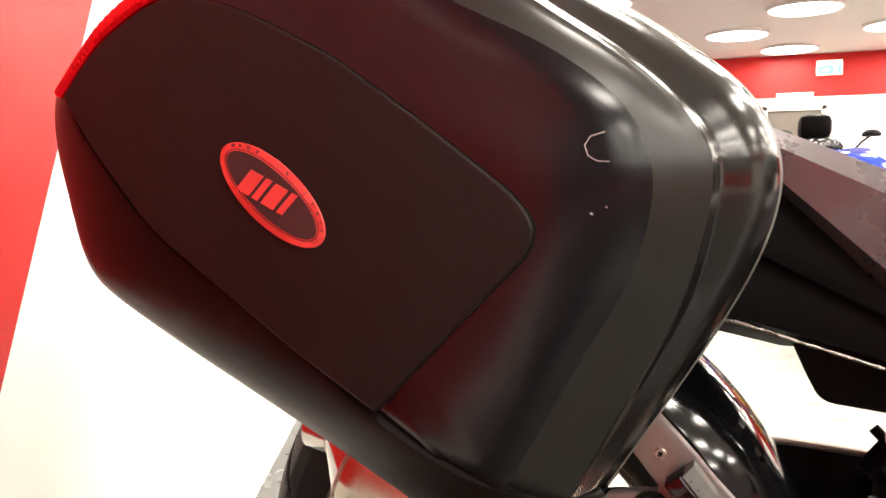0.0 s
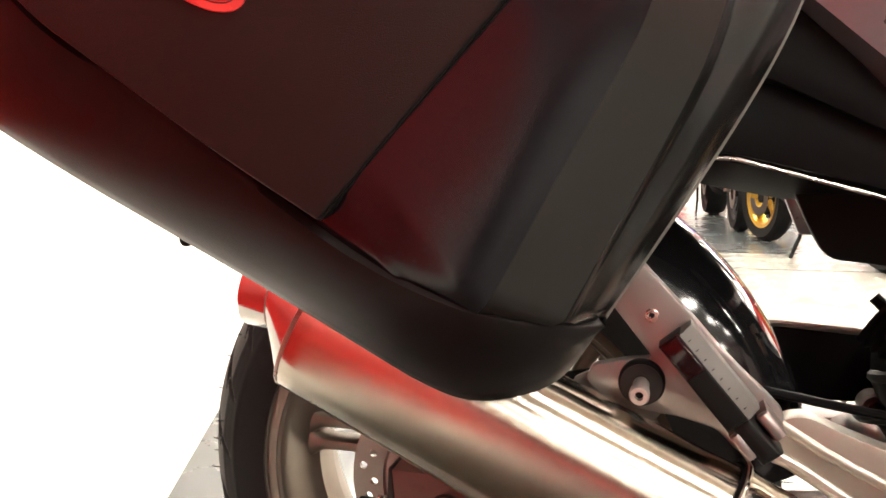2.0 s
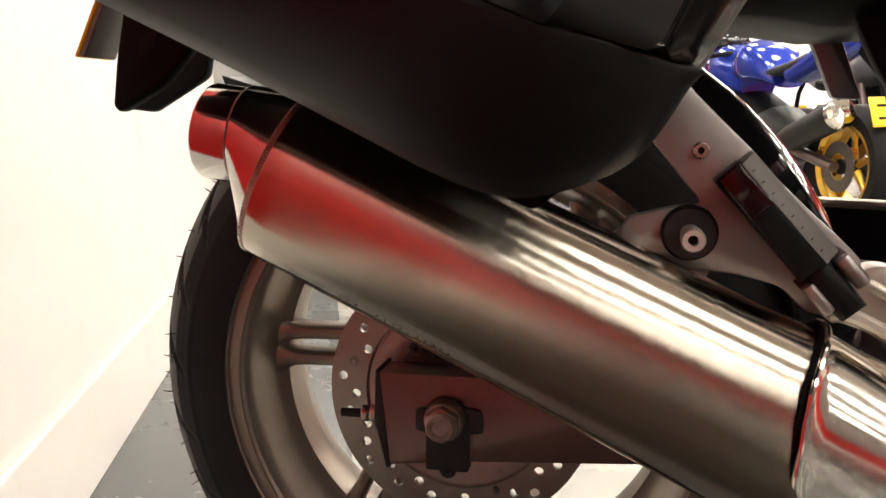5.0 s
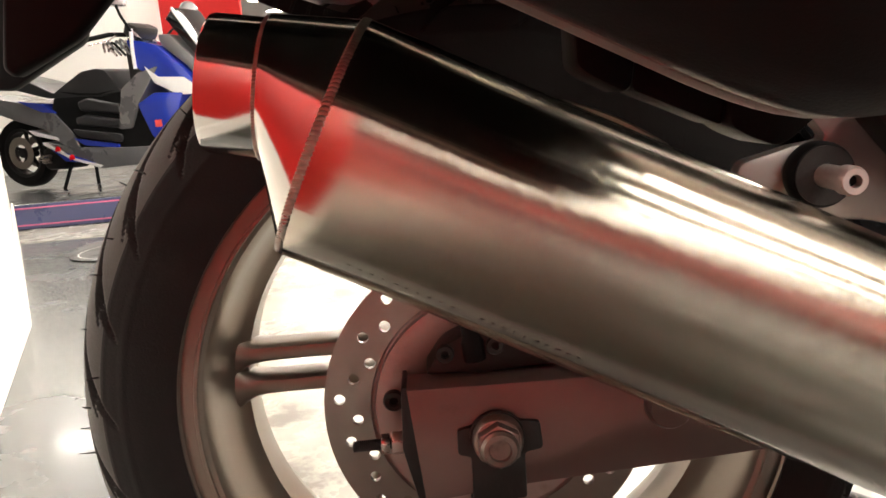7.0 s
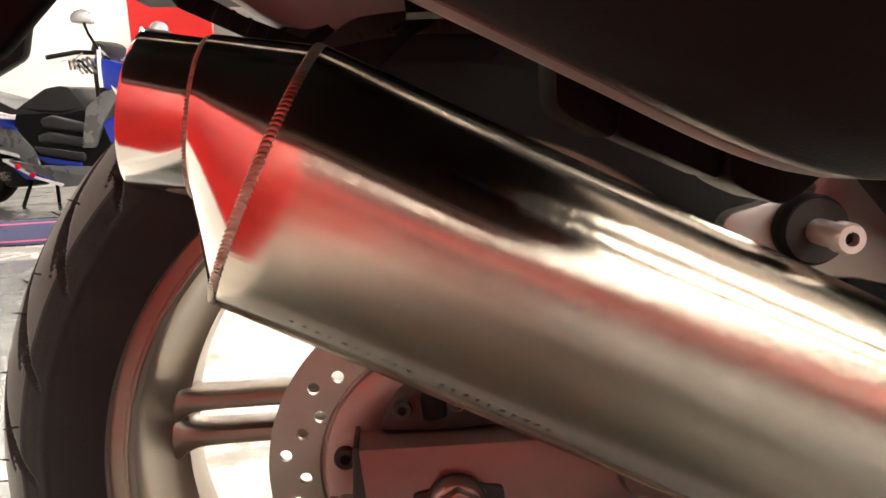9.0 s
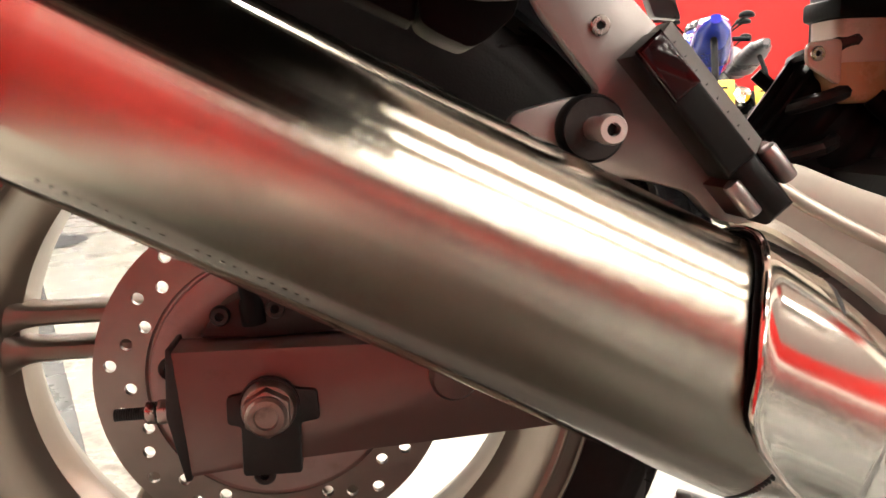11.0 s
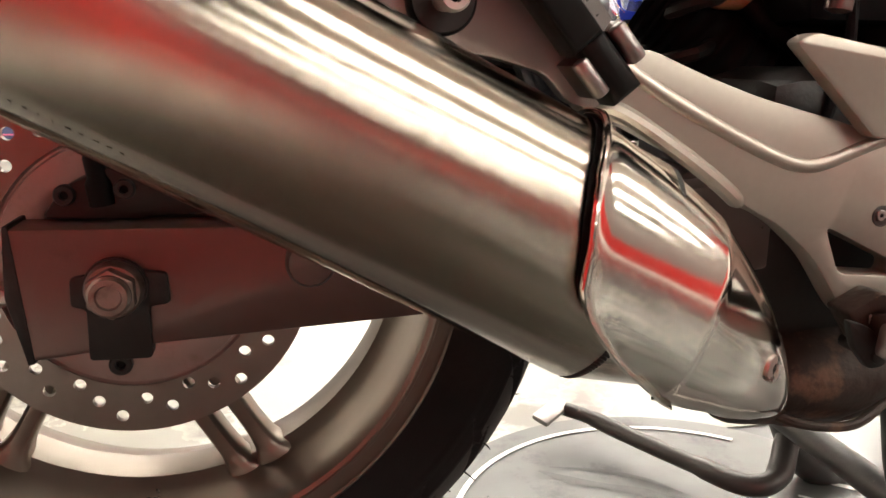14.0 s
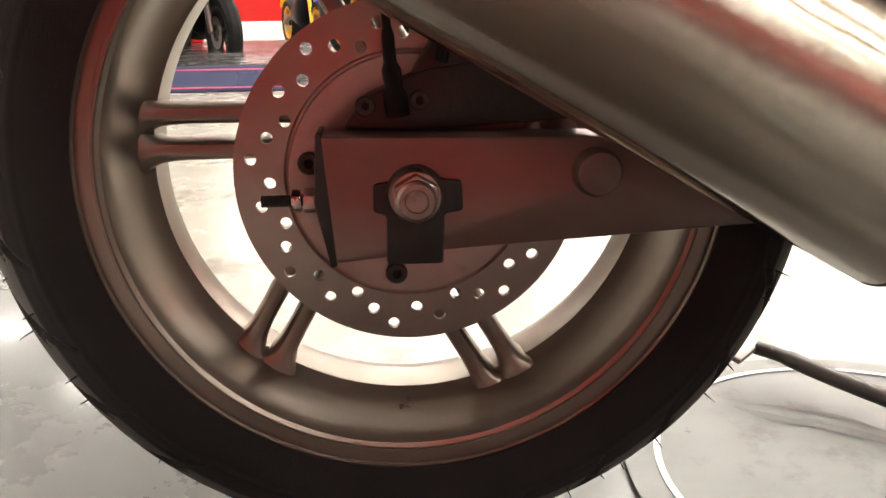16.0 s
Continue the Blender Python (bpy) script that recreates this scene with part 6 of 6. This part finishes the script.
    for zz, dx in ((0.61, 0.0107), (0.55, -0.0107)):
        part("plate_bar", box(-0.9345 + dx, 0, zz, 0.002, 0.13, 0.012, 0.0, (0, 20, 0)), M_INK_SHADE, pl)
    part("plate_bracket", tube([(-0.7, 0, 0.88), (-0.85, 0, 0.76), (-0.918, 0, 0.60)], 0.02, 8), M_BLACK, b)
    part("side_stand", tube([(-0.05, 0.12, 0.28), (-0.1, 0.2, 0.12), (-0.12, 0.26, 0.005)], 0.011, 8), M_BLACK, b)
    return b


def hull_bm(c, rx, rz, ry=None):
    bm = bmesh.new()
    bmesh.ops.create_uvsphere(bm, u_segments=16, v_segments=10, radius=1)
    bmesh.ops.scale(bm, vec=(rx, ry or rx * 0.8, rz), verts=bm.verts)
    for v in bm.verts:
        if v.co.z < -rz * 0.35:
            v.co.z = -rz * 0.35
    bmesh.ops.translate(bm, vec=c, verts=bm.verts)
    return bm


def stand_at(ob, x, y, z, heading):
    ob.matrix_basis = Matrix.Translation((x, y, z)) @ Matrix.Rotation(radians(heading), 4, "Z")
    return ob


blue_bike = stand_at(sport_bike("parked_motorcycle", M_BLUE, M_BLACK, M_GOLD, "blue and white sports motorcycle with gold wheels"), 1.015, 4.335, FLOOR, 110.5)
tour = sport_bike("parked_motorcycle", M_BIKEGREY, M_BLACK, M_DARKSTEEL, "black and grey sports motorcycle parked by the red wall")
stand_at(tour, -1.65, 6.9, FLOOR, -60)
tagged(copy_thing(blue_bike, Matrix.Translation((-1.0, 10.6, FLOOR)) @ Matrix.Rotation(radians(-70), 4, "Z")), "blue and white sports motorcycle far across the showroom")
tagged(copy_thing(blue_bike, Matrix.Translation((2.39, 4.42, FLOOR)) @ Matrix.Rotation(radians(68), 4, "Z")), "blue motorcycle showing its yellow number plate")
tagged(copy_thing(tour, Matrix.Translation((3.4, 6.1, FLOOR)) @ Matrix.Rotation(radians(80), 4, "Z")), "dark motorcycle with mirrors on stalks")
tagged(copy_thing(blue_bike, Matrix.Translation((0.35, 7.3, FLOOR)) @ Matrix.Rotation(radians(150), 4, "Z")), "blue motorcycle in a row of parked machines")


def cowl(outline, half, mat, name, parent, label="", r=0.02, bev=0.022):
    """A body panel of the scooter: an outline in x and z, rounded off towards both sides."""
    return part(name, slab(rounded(outline, r, 4), -half, half, bev, 3), mat, parent, label, angle=50)


def scooter():
    """A large touring scooter, nose towards +x."""
    b = thing("scooter", (0, 0, 0), "blue and grey maxi scooter with a black seat on the platform", "scooter")
    wheel_parts(b, -0.90, 0.30, 0.28, 0.075, M_DARKSTEEL, M_DARKSTEEL)
    wheel_parts(b, 0.95, 0.28, 0.28, 0.06, M_DARKSTEEL, M_DARKSTEEL)
    cowl([(-0.35, 0.70), (0.30, 0.70), (0.45, 0.60), (0.66, 0.26), (0.25, 0.20), (-0.25, 0.24), (-0.45, 0.45)], 0.185, M_BLACK, "inner_body", b)
    tailb = cowl([(-1.10, 0.78), (-0.68, 0.69), (-0.37, 0.60), (-0.20, 0.42), (-0.16, 0.31), (-0.28, 0.31), (-0.48, 0.47), (-0.74, 0.55), (-1.05, 0.66)], 0.20, M_BIKEGREY, "tail_fairing", b)
    cowl([(-0.70, 0.705), (-0.46, 0.665), (-0.33, 0.585), (-0.46, 0.60), (-0.60, 0.655)], 0.208, M_BLUE, "tail_accent", tailb, r=0.006, bev=0.012)
    cowl([(-0.64, 0.475), (-0.36, 0.405), (-0.34, 0.375), (-0.58, 0.43)], 0.206, M_BIKEWHITE, "tail_light", tailb, r=0.008, bev=0.008)
    seat = cowl([(-0.95, 0.94), (-0.55, 0.83), (-0.34, 0.735), (-0.20, 0.80), (-0.04, 0.87), (0.10, 0.88), (0.18, 0.86), (0.27, 0.755), (0.32, 0.69), (0.10, 0.665), (-0.10, 0.685), (-0.40, 0.70), (-0.90, 0.84)], 0.185, M_SEAT, "seat", b, bev=0.04)
    cowl([(-0.30, 0.745), (-0.10, 0.70), (0.10, 0.685), (0.26, 0.71), (0.10, 0.70), (-0.08, 0.715)], 0.187, M_BLACK, "seat_seam", seat, r=0.002, bev=0.002)
    for pts in ([(-0.11, 0.65), (0.0, 0.675), (0.30, 0.60), (0.30, 0.53), (-0.09, 0.58)], [(-0.15, 0.535), (-0.04, 0.555), (0.29, 0.49), (0.28, 0.43), (-0.14, 0.475)], [(-0.20, 0.455), (0.27, 0.385), (0.26, 0.325), (-0.13, 0.39)]):
        cowl(pts, 0.212, M_SEAT, "side_pad", b, r=0.03, bev=0.026)
    cowl([(-0.20, 0.385), (0.22, 0.315), (0.22, 0.285), (-0.10, 0.325)], 0.2, M_BLUE, "side_accent", b, r=0.006, bev=0.006)
    board = cowl([(-0.46, 0.37), (-0.20, 0.315), (0.30, 0.285), (0.66, 0.28), (0.50, 0.16), (0.04, 0.145), (-0.20, 0.24)], 0.215, M_BIKEGREY, "floorboard", b)
    cowl([(-0.44, 0.325), (-0.24, 0.265), (0.0, 0.185), (-0.30, 0.215)], 0.218, M_BLUE, "board_accent", board, r=0.006, bev=0.008)
    cowl([(-0.50, 0.375), (-0.20, 0.235), (0.06, 0.165), (0.03, 0.15), (-0.22, 0.22), (-0.50, 0.355)], 0.220, M_BIKEWHITE, "board_edge", board, r=0.003, bev=0.004)
    for x, z in ((-0.36, 0.305), (-0.23, 0.235)):
        part("reflector", hull_bm((x, -0.218, z), 0.028, 0.03, 0.012), M_REDREF, board)
    cowl([(0.25, 0.42), (0.33, 0.71), (0.50, 0.81), (0.69, 0.84), (0.47, 0.60), (0.37, 0.42)], 0.205, M_BIKEGREY, "leg_shield", b)
    cowl([(0.44, 1.05), (0.55, 1.03), (0.70, 0.985), (0.90, 0.81), (1.03, 0.66), (0.84, 0.65), (0.66, 0.755), (0.50, 0.84)], 0.20, M_BLUE, "upper_cowl", b, "glossy blue upper cowl", bev=0.035)
    cowl([(0.57, 0.85), (0.68, 0.765), (0.90, 0.745), (1.07, 0.62), (0.84, 0.625), (0.64, 0.725)], 0.206, M_BIKEWHITE, "headlight_strip", b, "white headlight strip", r=0.01)
    cowl([(0.46, 0.59), (0.62, 0.66), (0.88, 0.64), (0.76, 0.42), (0.65, 0.24), (0.55, 0.36)], 0.212, M_BLUE, "lower_cowl", b, "glossy blue lower cowl", bev=0.03)
    part("cowl_sticker", box(0.63, -0.214, 0.44, 0.06, 0.004, 0.05, 0.001), M_BADGERED, b)
    cowl([(0.70, 1.06), (0.80, 1.05), (1.08, 0.77), (1.05, 0.66), (0.91, 0.83), (0.72, 0.98)], 0.17, M_BIKEGREY, "nose_cowl", b)
    cowl([(0.77, 1.16), (0.85, 1.23), (1.14, 0.80), (1.09, 0.765)], 0.15, M_GLOSS, "screen", b, "smoked wind screen", r=0.008, bev=0.01)
    part("screen_edge", tube([(0.84, -0.152, 1.225), (0.98, -0.154, 1.02), (1.13, -0.152, 0.80)], 0.012, 8), M_BIKEWHITE, b)
    cowl([(0.30, 0.72), (0.30, 1.02), (0.42, 1.08), (0.52, 0.98), (0.46, 0.80)], 0.06, M_DARKSTEEL, "steering_column", b)
    part("wind_deflector", tube([(0.50, -0.20, 1.12), (0.49, -0.205, 0.98), (0.49, -0.205, 0.84)], 0.014, 8), M_BIKEWHITE, b, "white cowl edge strip")
    part("cluster", box(0.42, 0, 1.12, 0.12, 0.26, 0.10, 0.03, (0, 25, 0)), M_DARKSTEEL, b)
    rngs = random.Random(8)
    for k in range(9):
        x, z = 0.16 + 0.04 * k, 0.98 + 0.05 * rngs.random() * (1 + k % 3)
        part("cable", tube(smooth_path([(x, -0.12, z), (x + 0.05, -0.17, z + 0.06), (x + 0.12, -0.13, z - 0.04)]), 0.009, 8), rngs.choice((M_BLACK, M_ZINC, M_BIKEGREY)), b)
    for sy in (-1, 1):
        part("handlebar", tube([(0.36, sy * 0.05, 1.10), (0.30, sy * 0.2, 1.10), (0.20, sy * 0.38, 1.06)], 0.017, 8), M_BLACK, b)
        part("brake_lever", tube([(0.34, sy * 0.18, 1.09), (0.36, sy * 0.28, 1.05), (0.28, sy * 0.40, 1.02)], 0.007, 8), M_ZINC, b)
        part("mirror_stalk", tube([(0.50, sy * 0.20, 1.10), (0.54, sy * 0.33, 1.20), (0.56, sy * 0.38, 1.26)], 0.010, 8), M_BLACK, b)
        part("mirror", hull_bm((0.57, sy * 0.40, 1.28), 0.05, 0.07, 0.10), M_BIKEGREY, b)
        part("fork_leg", rod((0.95, sy * 0.08, 0.28), (0.74, sy * 0.08, 0.75), 0.024), M_GOLD, b)
        part("stand_leg", tube([(-0.34, sy * 0.12, 0.2), (-0.40, sy * 0.18, 0.0)], 0.014, 8), M_BLACK, b)
        part("passenger_peg", tube([(-0.50, sy * 0.16, 0.26), (-0.52, sy * 0.26, 0.25)], 0.014, 8), M_ZINC, b)
    part("engine", box(-0.50, 0, 0.24, 0.26, 0.26, 0.18, 0.04), M_DARKSTEEL, b)
    part("rear_caliper", box(-0.58, -0.12, 0.24, 0.10, 0.05, 0.07, 0.012), M_ZINC, b)
    part("silencer", tube([(-0.4, 0.2, 0.3), (-0.7, 0.23, 0.34), (-1.0, 0.24, 0.42)], [0.04, 0.06, 0.055], 16), M_BLACK, b)
    return b


scoot = stand_at(scooter(), -2.335, 5.388, PLAT_Z, -22)
scoot.matrix_basis = scoot.matrix_basis @ Matrix.Scale(0.95, 4)

for x, y, turn in ((1.75, 6.2, -80), (0.55, 6.3, -84), (2.75, 5.9, -85)):
    tagged(copy_thing(tour, Matrix.Translation((x, y, FLOOR)) @ Matrix.Rotation(radians(turn), 4, "Z")), "dark motorcycle in a row of parked machines")

# red display column with white foot
col = thing("red_banner", (-2.1, 8.0, PLAT_Z), "tall red display panel behind the scooter", "display panel")
part("panel", plate(-2.66, -1.825, 8.0, 8.08, PLAT_Z, 2.95, 0.01), M_RED, col, smooth=False)
low = thing("red_partition", (-2.2, 12.2, FLOOR), "red partition wall on a white plinth", "partition")
part("panel", plate(-3.6, 0.25, 12.2, 12.3, 0.3, 1.35, 0.01), M_RED, low, smooth=False)
part("plinth", plate(-3.6, 0.25, 12.16, 12.34, FLOOR, 0.3, 0.01), M_WHITE, low, smooth=False)
whitep = thing("white_partition", (-5.0, 8.2, PLAT_Z), "plain white display partition on the platform", "partition")
part("panel", plate(-7.5, -2.70, 8.15, 8.25, PLAT_Z, 2.7, 0.01), M_WHITE, whitep, smooth=False)
redw = thing("red_display_board", (5.2, 8.2, FLOOR), "red display board behind the parked motorcycles", "display board")
part("board", plate(2.9, 7.5, 8.2, 8.28, 0.3, 2.0, 0.01), M_RED, redw, smooth=False)
part("foot", plate(2.9, 7.5, 8.16, 8.32, FLOOR, 0.3, 0.01), M_WHITE, redw, smooth=False)

sign = thing("exit_sign", (1.7, 14.9, 2.72), "green and white lit exit sign hanging on the red band", "exit sign")
part("sign_body", box(1.75, 14.93, 2.83, 0.42, 0.05, 0.26, 0.01), M_SIGNWHITE, sign, smooth=False)
part("sign_face", box(1.75, 14.902, 2.79, 0.38, 0.006, 0.15, 0.002), M_GREEN, sign, smooth=False)
part("sign_arrow", box(1.69, 14.897, 2.79, 0.12, 0.004, 0.03, 0), M_SIGNWHITE, sign, smooth=False)
part("sign_mark", box(1.85, 14.897, 2.79, 0.06, 0.004, 0.1, 0), M_SIGNWHITE, sign, smooth=False)
door = thing("door_1", (1.15, 14.95, FLOOR), "doorway with a white frame in the far wall, its dark inside a flat sheet", "door", kind="structure")
# flat dark sheet before the wall paints the unlit space beyond
part("opening", plate(0.75, 1.65, 14.96, 14.985, FLOOR, 2.1), M_DOORSHADE, door, smooth=False)
part("frame", join(plate(0.67, 0.748, 14.93, 14.99, FLOOR, 2.18), plate(1.652, 1.73, 14.93, 14.99, FLOOR, 2.18), plate(0.67, 1.73, 14.93, 14.99, 2.102, 2.18)), M_WHITE, door, smooth=False)
part("sign", box(1.2, 14.955, 2.33, 0.62, 0.02, 0.17, 0.004), M_WHITE, door, "small white notice above the doorway", smooth=False)
